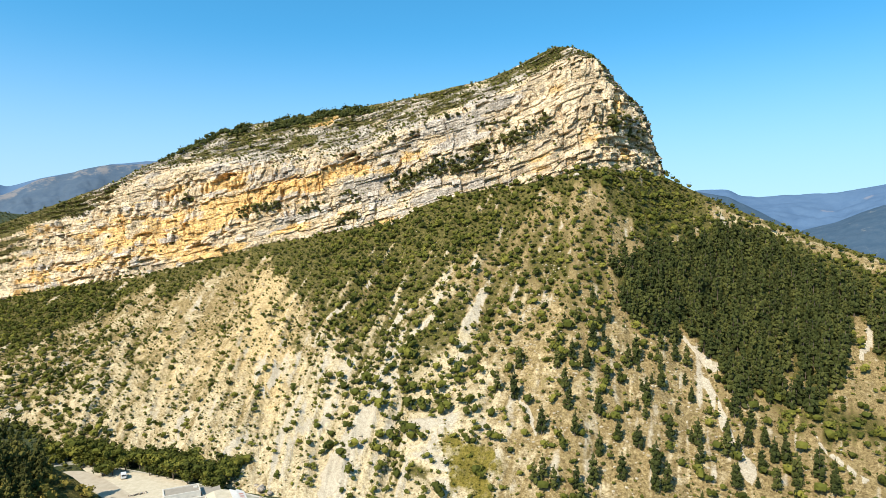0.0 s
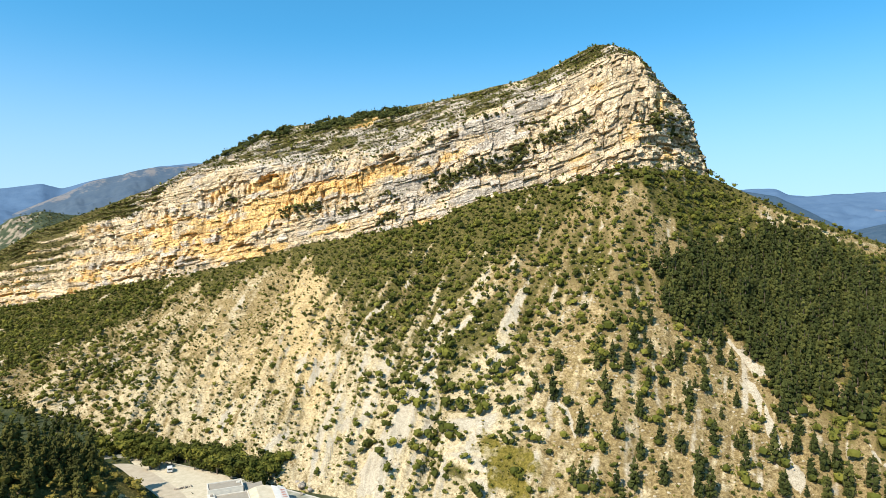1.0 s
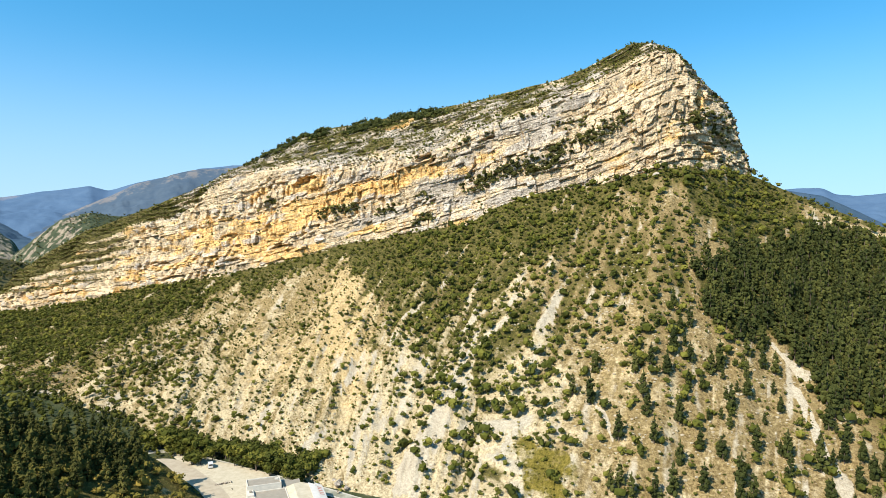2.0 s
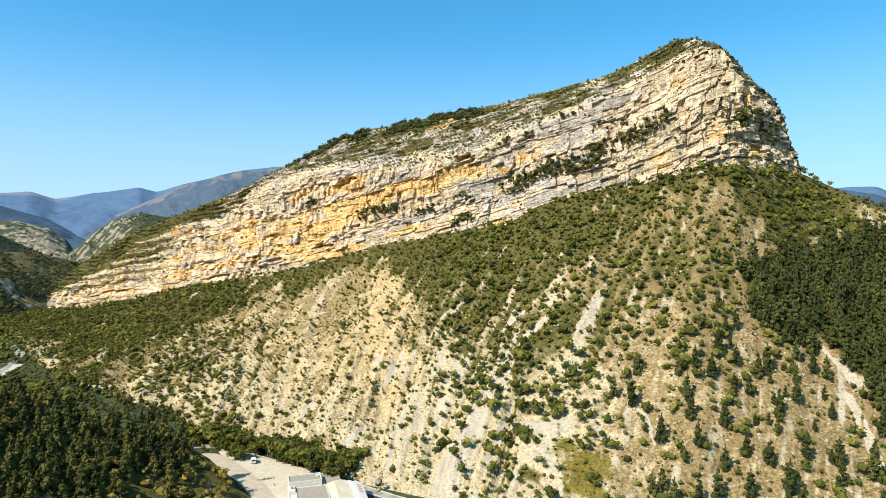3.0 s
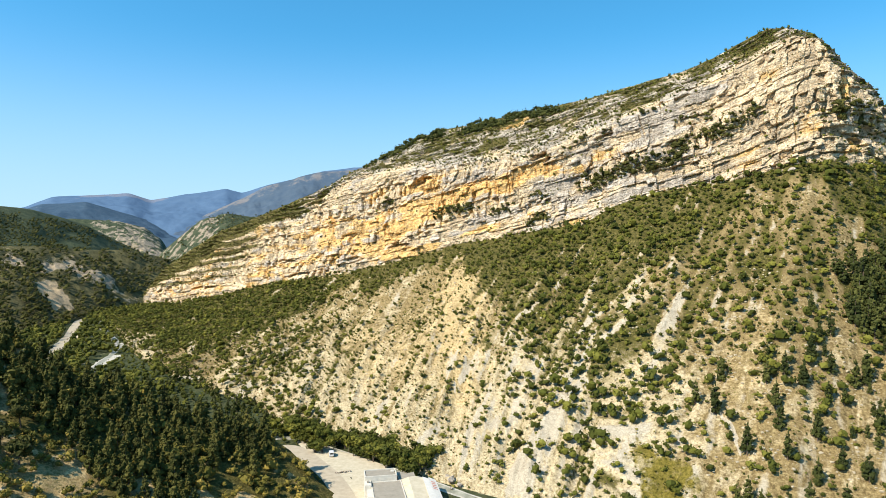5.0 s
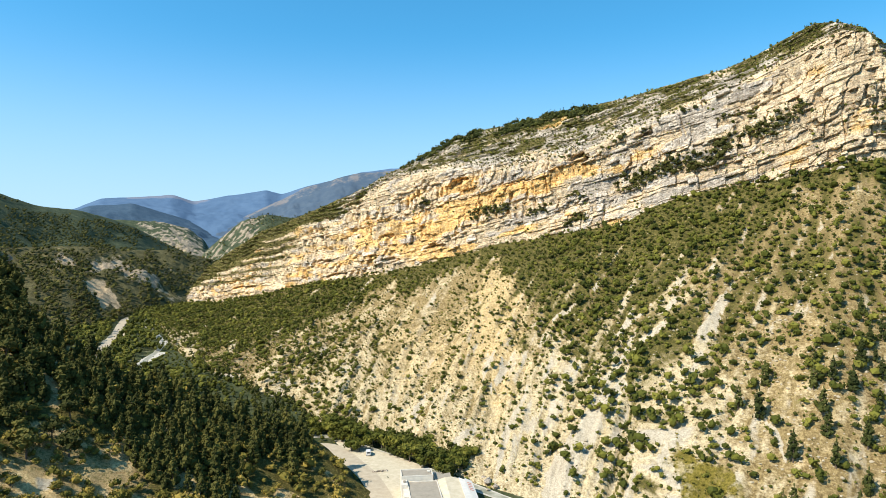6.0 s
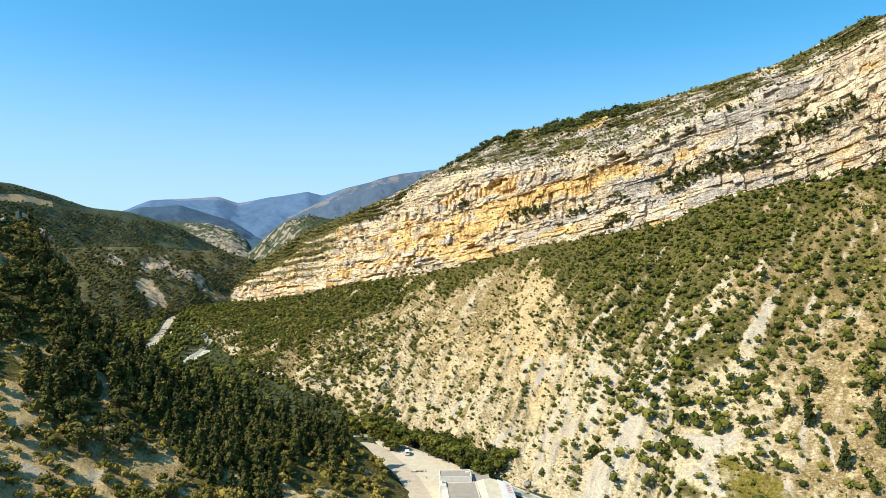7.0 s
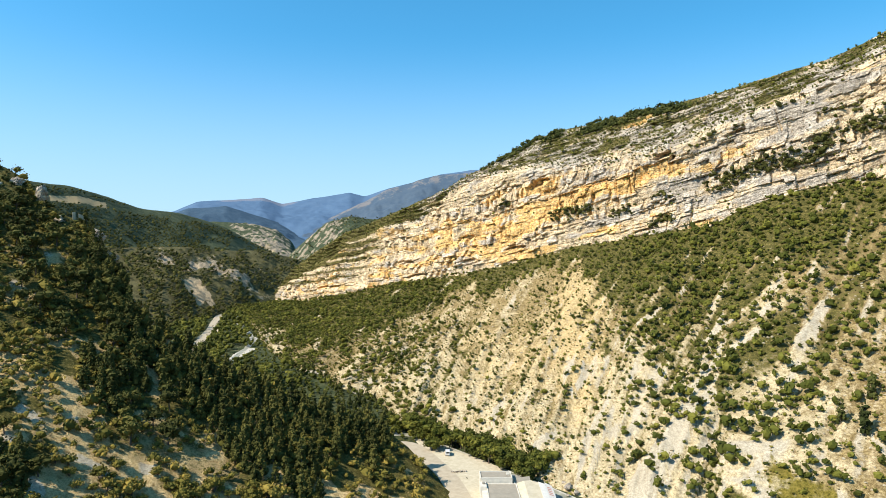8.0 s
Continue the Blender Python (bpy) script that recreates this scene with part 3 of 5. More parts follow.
OCHRE_EAST = [(-7.3, 52, 1.4, 5, 0.30), (-9.9, 44, 1.2, 4, 0.28), (-3.8, 50, 1.2, 4, 0.24), (-8.5, 3.5, 1.6, 6, 0.34), (-12.5, 1, 1.2, 6, 0.24), (-15.0, 26.5, 0.5, 5, 0.5), (-15.8, -4, 0.4, 3, 0.5),
              (10, 77, 1.6, 2.5, 0.5), (8, 76, 1.2, 2, 0.4), (-13, 15, 0.8, 6, 0.24)]
GREY = [(16.2, 46.5, 1.2, 3.0), (13.7, 43.5, 1.4, 3.0), (16.2, 9.5, 1.6, 2.6), (11.7, 15, 2, 3), (6.7, 18, 2, 4), (4.7, 11, 2, 3), (0, 5, 3, 4), (-4.3, 4, 2, 4), (-2.5, 38, 1.6, 5), (23, 22, 0.7, 5), (7, 23, 1.6, 4)]
ochre = 0.10 + 0.14 * step(30, 10, np.abs(W - 27)) * step(4, 12, A) * step(34, 27, A) + 0.24 * step(28, 33, A) + 0.26 * blob(A, W, 27, 22, 4, 22)
for a0, w0, ra, rw, k in OCHRE + OCHRE_EAST:
    ochre = ochre + 1.35 * k * blob(A, W, a0, w0, 1.2 * ra, 1.2 * rw)
grey = 0
for a0, w0, ra, rw in GREY:
    grey = grey + blob(A, W, a0, w0, ra, rw)
ochre = ochre * np.maximum(onface, 1.0 * (W > 70)) - 0.35 * grey + 1.05 * (fbm(S / 16, W / 3.6, 25, 5, 0.6) - 0.5)
warm = 0.37 + 0.20 * step(6, 12, A) * step(30, 26, A) * onface + 0.16 * step(20, -4, A) * step(60, 20, W) + 0.33 * step(-4, -9, A) * onface - 0.06 * ledgy + 0.3 * step(24, 32, A) - 0.3 * grey + 0.65 * (fbm(S / 18, W / 4, 26, 4) - 0.5)
warm = warm - 0.22 * step(-13.6, -15.5, A)
# sheltered rock stays fresh and warm, what stands out weathers grey
fresh = np.clip(-0.09 * (out - 8.5 * broad), -0.25, 0.25) * onface
warm, ochre = warm + fresh, ochre + 0.6 * fresh
stain = 0.6 * onface * step(0.45, 0.6, vnoise(S / 40, W / 15, 27))
cturf = 0.51 * ledgy + 0.04 * ledgy * step(1, -3, A) * step(-11, -9, A) + 0.12 * skyline + 0.9 * ledgy * (fbm(S / 7, W / 2.6, 36, 4) - 0.5) + step(31, 35, A) * step(9, 15, W + 0.6 * (A - 36)) * (0.38 + 0.24 * np.sin(W * 0.9 + 2.5 * fbm(S / 30, W / 9, 37, 3))) + 0.30 * step(27, 31, A) * step(24, 34, W) + 0.5 * ledgy * (fbm(S / 16, W / 9, 28, 3) - 0.5)
tone = np.clip(0.5 + 0.75 * block + 0.5 * (fbm(S / 7, W / 3, 29, 3) - 0.5), 0, 1)
me_attrs = {"along": pad(S), "bed": pad(Wb), "tone": pad(tone), "ochre": pad(ochre), "warm": pad(warm), "stain": pad(stain), "turf": pad(cturf)}
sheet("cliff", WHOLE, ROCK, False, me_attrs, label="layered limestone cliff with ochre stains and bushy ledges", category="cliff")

# hidden far side of the flank
back = [TALUS[-1]] + [TALUS[-1] + np.stack([-np.sin(np.radians(TA)) * k, np.cos(np.radians(TA)) * k, -k * 0.5 + 0 * TA], -1) for k in (10, 60, 200)]
back = np.stack(back)
back[1:, :, 2] = np.maximum(back[1:, :, 2], -3)
keep = TA < -18.4
sheet("hillside_back", back[:, keep], FAR_WOOD, True, label="wooded far side of the hill flank", category="hillside")

# ---- the near slope with the pines ----
LEFT_TOP = [(22, 200, -6), (26.3, 208, -0.5), (28.3, 212, 4), (29.8, 220, 9), (31.3, 225, 12.5), (36.3, 224, 19.5), (39.7, 228, 26), (42.1, 230, 30.5), (45.8, 234, 37), (50.2, 243, 47.5), (52.7, 251, 54.5),
            (53.7, 269, 65.5), (54.6, 285, 75.5), (56.2, 304, 88.4), (57.7, 308, 92), (59, 317, 98.6), (60.4, 336, 110), (61.6, 343, 115), (70, 380, 125), (80, 400, 130)]
LEFT_LOW = [(22, 191, -9), (26, 184, -6), (30, 178, -4), (40, 165, 0.9), (50, 156, 5.5), (60, 150, 8.5), (70, 147, 10), (80, 146, 10.5)]
LA = np.arange(22, 80.01, 0.2)
LV = np.linspace(0, 1, 150)
ld, lz = along(LEFT_LOW, LA, 6)
hd, hz = along(LEFT_TOP, LA, 2)
A, V = np.meshgrid(LA, LV)
D = ld + (hd - ld) * V
X0, Y0 = -np.sin(np.radians(A)) * D, np.cos(np.radians(A)) * D
Z = lz + (hz - lz) * V
Z = Z + step(24, 34, A) * (step(0, 0.1, V) * 5.5 * (fbm(X0 / 30, Y0 / 30, 71, 5, 0.55) - 0.5) * (1 - 0.5 * step(0.9, 1, V)) + 0.9 * (fbm(X0 / 3, Y0 / 3, 72, 3) - 0.5))
LEFT = polar(A, D, Z)
bare = step(0.49, 0.60, fbm(X0 / 9, Y0 / 9, 74, 4) + 0.14 * blob(A, V, 56, 0.27, 7, 0.16) - 0.10 * step(50, 42, A) - 0.10 * step(0.5, 0.65, V) + 0.30 * blob(A, V, 35.5, 0.37, 3.2, 0.10))
lscree = 0.8 * blob(A, V, 51.9, 0.345, 1.0, 0.03) + 0.9 * blob(A, V, 59.0, 0.79, 0.75, 0.045) + 0.65 * blob(A, V, 57.1, 0.315, 1.3, 0.02) + 0.65 * blob(A, V, 60.0, 0.285, 1.4, 0.02) + 0.7 * blob(A, V, 61.3, 0.22, 0.9, 0.03) + 0.7 * blob(A, V, 55.3, 0.225, 1.0, 0.025)
lscree = lscree + 0.65 * blob(A, V, 57.2, 0.235, 1.2, 0.015) + 0.7 * blob(A, V, 59.8, 0.165, 1.3, 0.02) + 0.7 * blob(A, V, 55.4, 0.765, 0.4, 0.02) + 0.6 * blob(A, V, 54.5, 0.745, 0.5, 0.02) + 0.55 * blob(A, V, 49.0, 0.65, 0.5, 0.03) + 0.6 * blob(A, V, 54.4, 0.46, 0.8, 0.02)
lscree = lscree + 0.75 * step(0.03, 0.012, np.abs(V - 0.605 + 0.006 * (A - 60) + 0.06 * (fbm(A, V * 3, 75, 2) - 0.5))) * step(1.5, 1.0, np.abs(A - 60.2)) + 0.5 * (fbm(A * 1.4, V * 22, 76, 4) - 0.5)
lattrs = {"pale": 0.42 + 0 * A, "yellow": 0.75 + 0 * A, "scree": lscree, "turf": 0.74 - 0.50 * bare - 0.35 * np.clip(lscree, 0, 1) + 0.22 * step(0.36, 0.46, V) * step(52, 55, A) + 0.16 * step(55, 57, A) * step(0.42, 0.34, V) - 0.26 * step(43.5, 46.5, A) * step(55, 53, A) * step(0.56, 0.46, V)}
sheet("hillside_near", LEFT, SLOPE, True, lattrs, label="shaded rocky slope with pines and low scrub", category="hillside")
down = np.stack([LEFT[-1]] + [LEFT[-1] + np.stack([-np.sin(np.radians(LA)) * k, np.cos(np.radians(LA)) * k, -k * s + 0 * LA], -1) for k, s in ((6, 0.9), (40, 1.0), (110, 0.9))])
down[1:, :, 2] = np.maximum(down[1:, :, 2], -3)
sheet("hillside_near_back", down, FAR_WOOD, True, label="wooded back of the near slope", category="hillside")


# ---- the rest of the valley and the distance ----
def hill(name, crest, foot, material_, rows, stepdeg, amp, seed, label, scale=60, behind=250, bare=None, crag=None, relief=0.0):
    """A hill between the line of its foot and its crest, with its back falling away."""
    az = np.arange(min(c[0] for c in crest), max(c[0] for c in crest) + 1e-6, stepdeg)
    cd, cz = along(crest, az, 2)
    gd, gz = along(foot, az, 2)
    v = np.linspace(0, 1, rows)[:, None]
    d, z = gd + (cd - gd) * v, gz + (cz - gz) * v
    x, y = -np.sin(np.radians(az)) * d, np.cos(np.radians(az)) * d
    z = z + amp * (fbm(x / scale, y / scale, seed, 6, 0.58) - 0.5) * step(0, 0.2, v) * (1 - 0.75 * step(0.7, 1, v))
    show, rocky = np.zeros((rows + 2, len(az))), np.zeros((rows + 2, len(az)))
    everywhere = (np.broadcast_to(az, d.shape), np.broadcast_to(v, d.shape))
    if bare:
        show[:rows] = bare(*everywhere)
    if crag:
        rocky[:rows] = crag(*everywhere)
        z = z + relief * np.clip(rocky[:rows], 0, 1) * (np.abs(fbm(x / 16, y / 16, seed + 40, 4) - 0.5) * 2 - 0.3)
    g = polar(np.broadcast_to(az, d.shape), d, z)
    rear = np.stack([g[-1] + np.stack([-np.sin(np.radians(az)) * k, np.cos(np.radians(az)) * k, -k * 0.45 + 0 * az], -1) for k in (behind * 0.2, behind)])
    rear[..., 2] = np.maximum(rear[..., 2], -5)
    shape = np.concatenate([g, rear])
    sheet(name, shape, material_, True, {"bare": show, "crag": rocky}, label=label, category="hill")
    return g


def gorge_bare(a, v):
    """Slips of pale earth on the gorge bank."""
    n = 1.6 * (fbm(a * 1.5, v * 8, 92, 3) - 0.5)
    one = step(0.9, 0.4, np.abs(a + n - 46.2 - 5.0 * v) / (0.7 + 0.7 * v)) * step(0.60, 0.48, v) * step(0.07, 0.14, v)
    two = step(1.0, 0.5, np.abs(a + n - 42.0 - 5.7 * v) / 1.1) * step(0.55, 0.40, v)
    return 0.36 * one + 0.30 * two - 0.06


def gorge_crag(a, v):
    """Broken grey crags above the slips."""
    n = fbm(a * 1.3, v * 6, 91, 4) - 0.5
    where = blob(a, v, 50.6, 0.80, 1.0, 0.10) + blob(a, v, 48.8, 0.72, 1.0, 0.16) + blob(a, v, 47.2, 0.78, 0.9, 0.16) + blob(a, v, 45.6, 0.55, 1.0, 0.14) + 0.8 * blob(a, v, 44.2, 0.42, 0.9, 0.12) + 0.5 * blob(a, v, 43.0, 0.62, 1.2, 0.10)
    return 0.62 * np.clip(where, 0, 1) + 1.0 * n * np.clip(2 * where, 0, 1)


M3 = hill("hill_gorge", [(38, 960, 30), (39.7, 955, 44.5), (42.5, 937, 57.9), (44.8, 916, 59.5), (48.8, 880, 66), (51.4, 856, 66), (53.7, 836, 66), (58, 820, 70), (66, 800, 80)],
          [(38, 850, 0), (41.8, 824, 0), (44.4, 754, 0), (46.7, 687, 0), (50.2, 600, 0), (55, 560, 0), (66, 520, 0)], GORGE, 120, 0.1, 17, 81, "scrubby gorge bank with pale crags and gullies", 40,
          bare=gorge_bare, crag=gorge_crag, relief=14.0)
M1 = hill("hill_valley", [(42, 1460, 40), (43.9, 1438, 67.8), (45.7, 1409, 95.3), (47.1, 1388, 106.5), (49.2, 1353, 121), (52.2, 1306, 127.3), (54.2, 1274, 143.4), (56.9, 1231, 160.5),
           (59.5, 1190, 163.1), (60.9, 1168, 166.3), (72, 1100, 200)], [(42, 1100, 0), (50, 950, 0), (72, 800, 10)], FAR_WOOD, 60, 0.2, 30, 82, "long dark wooded hillside with a dry field", 90,
          bare=lambda a, v: 0.6 * step(1.0, 0.6, np.abs(v - 0.86 + 0.012 * (a - 56.6)) / 0.045) * step(2.0, 1.8, np.abs(a - 56.6)) - 0.08)
M2 = hill("hill_spur", [(38.5, 1900, 5), (39.7, 1900, 21.2), (40.4, 1900, 62), (41.6, 1900, 94.4), (43.9, 1900, 108.6), (46.6, 1900, 112.9), (48.4, 1900, 109.5), (52, 1900, 100)],
          [(38.5, 1600, 0), (52, 1600, 0)], FAR_WOOD, 90, 0.07, 30, 83, "far wooded spur with a pale cliff band", 80,
          bare=lambda a, v: 0.42 * blob(a, v, 42.6, 0.40, 1.4, 0.10) - 0.04,
          crag=lambda a, v: step(47.0, 44.5, a) * (0.36 + 1.1 * (fbm(a * 1.8, v * 26, 94, 4) - 0.5)) * step(0.12, 0.3, v) + 0.25 * blob(a, v, 42.0, 0.55, 2.5, 0.2), relief=12.0)


def knob_bands(a, v):
    """Tilted ledges of rock between strips of scrub."""
    bands = np.abs((v * 11 + a * 1.1 + 1.8 * fbm(a * 1.2, v * 6, 93, 3)) % 1 - 0.5) * 2
    return step(34.2, 36.4, a) * (0.18 + 0.40 * bands + 0.8 * (fbm(a * 3, v * 20, 96, 3) - 0.5))


KNOB = hill("hill_knob", [(26.3, 1150, 116.1), (30.3, 1150, 106), (33.3, 1150, 107.9), (35.3, 1150, 113.8), (37.2, 1150, 103.7), (39.2, 1150, 71), (40.4, 1150, 49.4), (41.2, 1150, 25), (42, 1150, 2)],
            [(26.3, 950, 0), (42, 980, 0)], FAR_WOOD, 110, 0.07, 24, 84, "rounded knoll with rock bands and dark pines", 50, crag=knob_bands, relief=9.0)
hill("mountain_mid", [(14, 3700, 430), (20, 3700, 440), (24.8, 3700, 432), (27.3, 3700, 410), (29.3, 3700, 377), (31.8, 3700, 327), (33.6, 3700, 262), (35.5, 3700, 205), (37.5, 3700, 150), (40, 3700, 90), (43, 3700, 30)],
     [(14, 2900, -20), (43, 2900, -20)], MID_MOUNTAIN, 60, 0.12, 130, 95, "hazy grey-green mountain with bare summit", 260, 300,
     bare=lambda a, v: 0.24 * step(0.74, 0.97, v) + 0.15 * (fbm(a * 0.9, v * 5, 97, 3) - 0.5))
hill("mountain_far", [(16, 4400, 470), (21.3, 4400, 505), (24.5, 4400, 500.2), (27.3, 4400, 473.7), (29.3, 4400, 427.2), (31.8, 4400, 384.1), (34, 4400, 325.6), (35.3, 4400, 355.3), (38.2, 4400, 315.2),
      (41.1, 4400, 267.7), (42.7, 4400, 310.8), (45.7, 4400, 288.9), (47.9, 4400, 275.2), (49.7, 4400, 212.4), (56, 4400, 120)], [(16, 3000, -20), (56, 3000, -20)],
     HAZE_BLUE_HILL, 60, 0.14, 120, 85, "hazy blue mountain range on the horizon", 450, 300, bare=lambda a, v: 0.40 * step(0.82, 0.98, v) * step(48, 45, a) * step(39, 41, a) + 0.22 * step(0.88, 1.0, v))
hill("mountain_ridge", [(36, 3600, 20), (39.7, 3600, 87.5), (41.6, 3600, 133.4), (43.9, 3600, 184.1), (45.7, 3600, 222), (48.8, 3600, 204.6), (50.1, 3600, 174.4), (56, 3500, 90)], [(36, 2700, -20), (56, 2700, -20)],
     HAZE_BLUE_NEAR, 40, 0.15, 120, 86, "dark wooded ridge in the distance, tinted blue for haze", 300, 300)
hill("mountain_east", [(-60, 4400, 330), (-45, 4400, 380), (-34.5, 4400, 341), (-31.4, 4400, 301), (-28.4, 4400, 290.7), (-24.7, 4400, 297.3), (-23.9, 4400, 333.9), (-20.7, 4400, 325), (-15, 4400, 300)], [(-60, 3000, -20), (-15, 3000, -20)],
     HAZE_BLUE_HILL, 50, 0.22, 220, 87, "hazy blue mountain with pale quarry scars", 500, 300,
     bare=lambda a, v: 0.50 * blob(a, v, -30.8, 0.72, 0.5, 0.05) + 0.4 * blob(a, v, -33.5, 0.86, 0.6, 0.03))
hill("hill_east", [(-29.5, 1400, 60), (-28.4, 1400, 88), (-26.4, 1400, 115.4), (-23.9, 1400, 149.7), (-21.3, 1400, 162.3), (-19.1, 1400, 178.4), (-14, 1400, 200)], [(-29.5, 1100, 0), (-14, 1100, 0)], HAZE_BLUE_NEAR, 40, 0.15, 25, 88,
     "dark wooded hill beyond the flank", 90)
hill("hill_low_east", [(-60, 2600, 220), (-40, 2600, 200), (-34.5, 2600, 166.9), (-33.2, 2600, 143.4), (-31.4, 2600, 105.7), (-29.2, 2600, 80.3), (-26, 2600, 10)], [(-60, 2000, -5), (-26, 2100, -5)], HAZE_BLUE_NEAR, 40, 0.15, 40, 89,
     "low hills tinted blue for haze, with scattered fields", 150, bare=lambda a, v: 0.16 * step(0.6, 0.2, v) + 0.25 * blob(a, v, -33.2, 0.55, 0.4, 0.05))

# one sheet of ground out to the horizon
ga = np.linspace(-180, 180, 241)
gr = np.concatenate([[0.0], np.geomspace(12, 4850, 90)])
A, D = np.meshgrid(ga, gr)
X0, Y0 = -np.sin(np.radians(A)) * D, np.cos(np.radians(A)) * D
GROUND = np.stack([X0, Y0, ground_height(X0, Y0)], -1)
sheet("ground", GROUND, VALLEY, True, label="green valley floor reaching to the mountains", category="ground")

# ---- plants ----
def ico(levels, rng, rough, squash=1.0):
    bm = bmesh.new()
    bmesh.ops.create_icosphere(bm, subdivisions=levels, radius=1.0)
    v = np.array([x.co for x in bm.verts])
    f = np.array([[q.index for q in p.verts] for p in bm.faces])
    bm.free()
    v *= (1 + rough * (rng.random(len(v)) - 0.5))[:, None]
    v[:, 2] *= squash
    return v, f


def leaves(centres, normals, size, rng):
    """Small four-cornered tufts at these places, tilted off the surface; as triangles."""
    n = len(centres)
    t = rng.normal(size=(n, 3))
    nn = normals + 0.7 * rng.normal(size=(n, 3))
    nn /= np.linalg.norm(nn, axis=1)[:, None]
    u = np.cross(nn, t)
    u /= np.linalg.norm(u, axis=1)[:, None]
    w = np.cross(nn, u)
    s = size * (0.6 + 0.8 * rng.random((n, 1)))
    quad = np.stack([centres - u * s, centres - w * s * 0.7, centres + u * s, centres + w * s * 0.7 + nn * s * 0.4], 1).reshape(-1, 3)
    k = np.arange(n)[:, None] * 4
    return quad, np.concatenate([k + [0, 1, 2], k + [0, 2, 3]])


def join(pieces):
    vs, fs, n = [], [], 0
    for v, f in pieces:
        vs.append(v)
        fs.append(f + n)
        n += len(v)
    return np.concatenate(vs), np.concatenate(fs)


def stick(p, q, r0, r1, sides=5):
    p, q = np.array(p, float), np.array(q, float)
    ax = (q - p) / np.linalg.norm(q - p)
    u = np.cross(ax, (0.3, 0.9, 0.2))
    u /= np.linalg.norm(u)
    w = np.cross(ax, u)
    a = np.arange(sides) * 2 * math.pi / sides
    ring = np.cos(a)[:, None] * u + np.sin(a)[:, None] * w
    v = np.concatenate([p + ring * r0, q + ring * r1])
    i, j = np.arange(sides), (np.arange(sides) + 1) % sides
    return v, np.concatenate([np.stack([i, j, j + sides], -1), np.stack([i, j + sides, i + sides], -1)])


def shrub_shape(seed, lumps, tufts, level=1):
    """A crown of a few leafy lumps, about 1 wide and 0.8 high, and its stems."""
    rng = np.random.default_rng(seed)
    pieces = []
    for k in range(lumps):
        a, r = rng.random() * 6.28, 0.0 if k == 0 else 0.22 + 0.14 * rng.random()
        c = np.array([math.cos(a) * r, math.sin(a) * r, 0.30 + (0.18 if k == 0 else 0.12 * rng.random())])
        s = 0.34 if k == 0 else 0.17 + 0.12 * rng.random()
        v, f = ico(level, rng, 0.8, 0.85)
        pieces.append((v * s * 0.76 + c, f))
        nrm = rng.normal(size=(tufts, 3))
        nrm[:, 2] = np.abs(nrm[:, 2]) * 0.9 - 0.2
        nrm /= np.linalg.norm(nrm, axis=1)[:, None]
        pieces.append(leaves(c + nrm * s * (0.78 + 0.38 * rng.random((tufts, 1))), nrm, 0.085 if tufts < 12 else 0.07, rng))
    crown = join(pieces)
    stems = join([stick((0, 0, -0.15), (0.15 * math.cos(a), 0.15 * math.sin(a), 0.35), 0.03, 0.015, 4) for a in (0.3, 2.4, 4.5)])
    return crown, stems


def pine_shape(seed, whorls, tufts, wide=0.21, boughs=3):
    """A pine 1 high: a trunk, and whorls of ragged boughs in a tapering crown."""
    rng = np.random.default_rng(seed)
    pieces = []
    for k in range(whorls):
        h = 0.14 + 0.74 * (k + 0.4 * rng.random()) / whorls
        reach = wide * (1 - h) ** 0.85 * (0.75 + 0.5 * rng.random()) + 0.02
        for j in range(boughs if k < whorls - 2 else 2):
            a = 2.4 * k + 6.28 * j / boughs + 0.8 * rng.random()
            off = reach * (0.35 + 0.35 * rng.random())
            c = np.array([math.cos(a) * off, math.sin(a) * off, h + 0.055 * rng.normal()])
            size = 0.36 * reach + 0.024
            v, f = ico(1, rng, 1.1, 1.15)
            pieces.append((v * size * 0.85 + c, f))
            nrm = rng.normal(size=(tufts, 3)) * [1, 1, 0.5] + [0.7 * math.cos(a), 0.7 * math.sin(a), 0.2]
            nrm /= np.linalg.norm(nrm, axis=1)[:, None]
            pieces.append(leaves(c + nrm * size * (0.7 + 0.6 * rng.random((tufts, 1))), nrm + [0, 0, 0.5], 0.040, rng))
    v, f = ico(1, rng, 0.3, 3.2)
    pieces.append((v * 0.024 + [0, 0, 0.92], f))
    return join(pieces), stick((0, 0, -0.06), (0, 0, 0.9), 0.022, 0.004, 6)


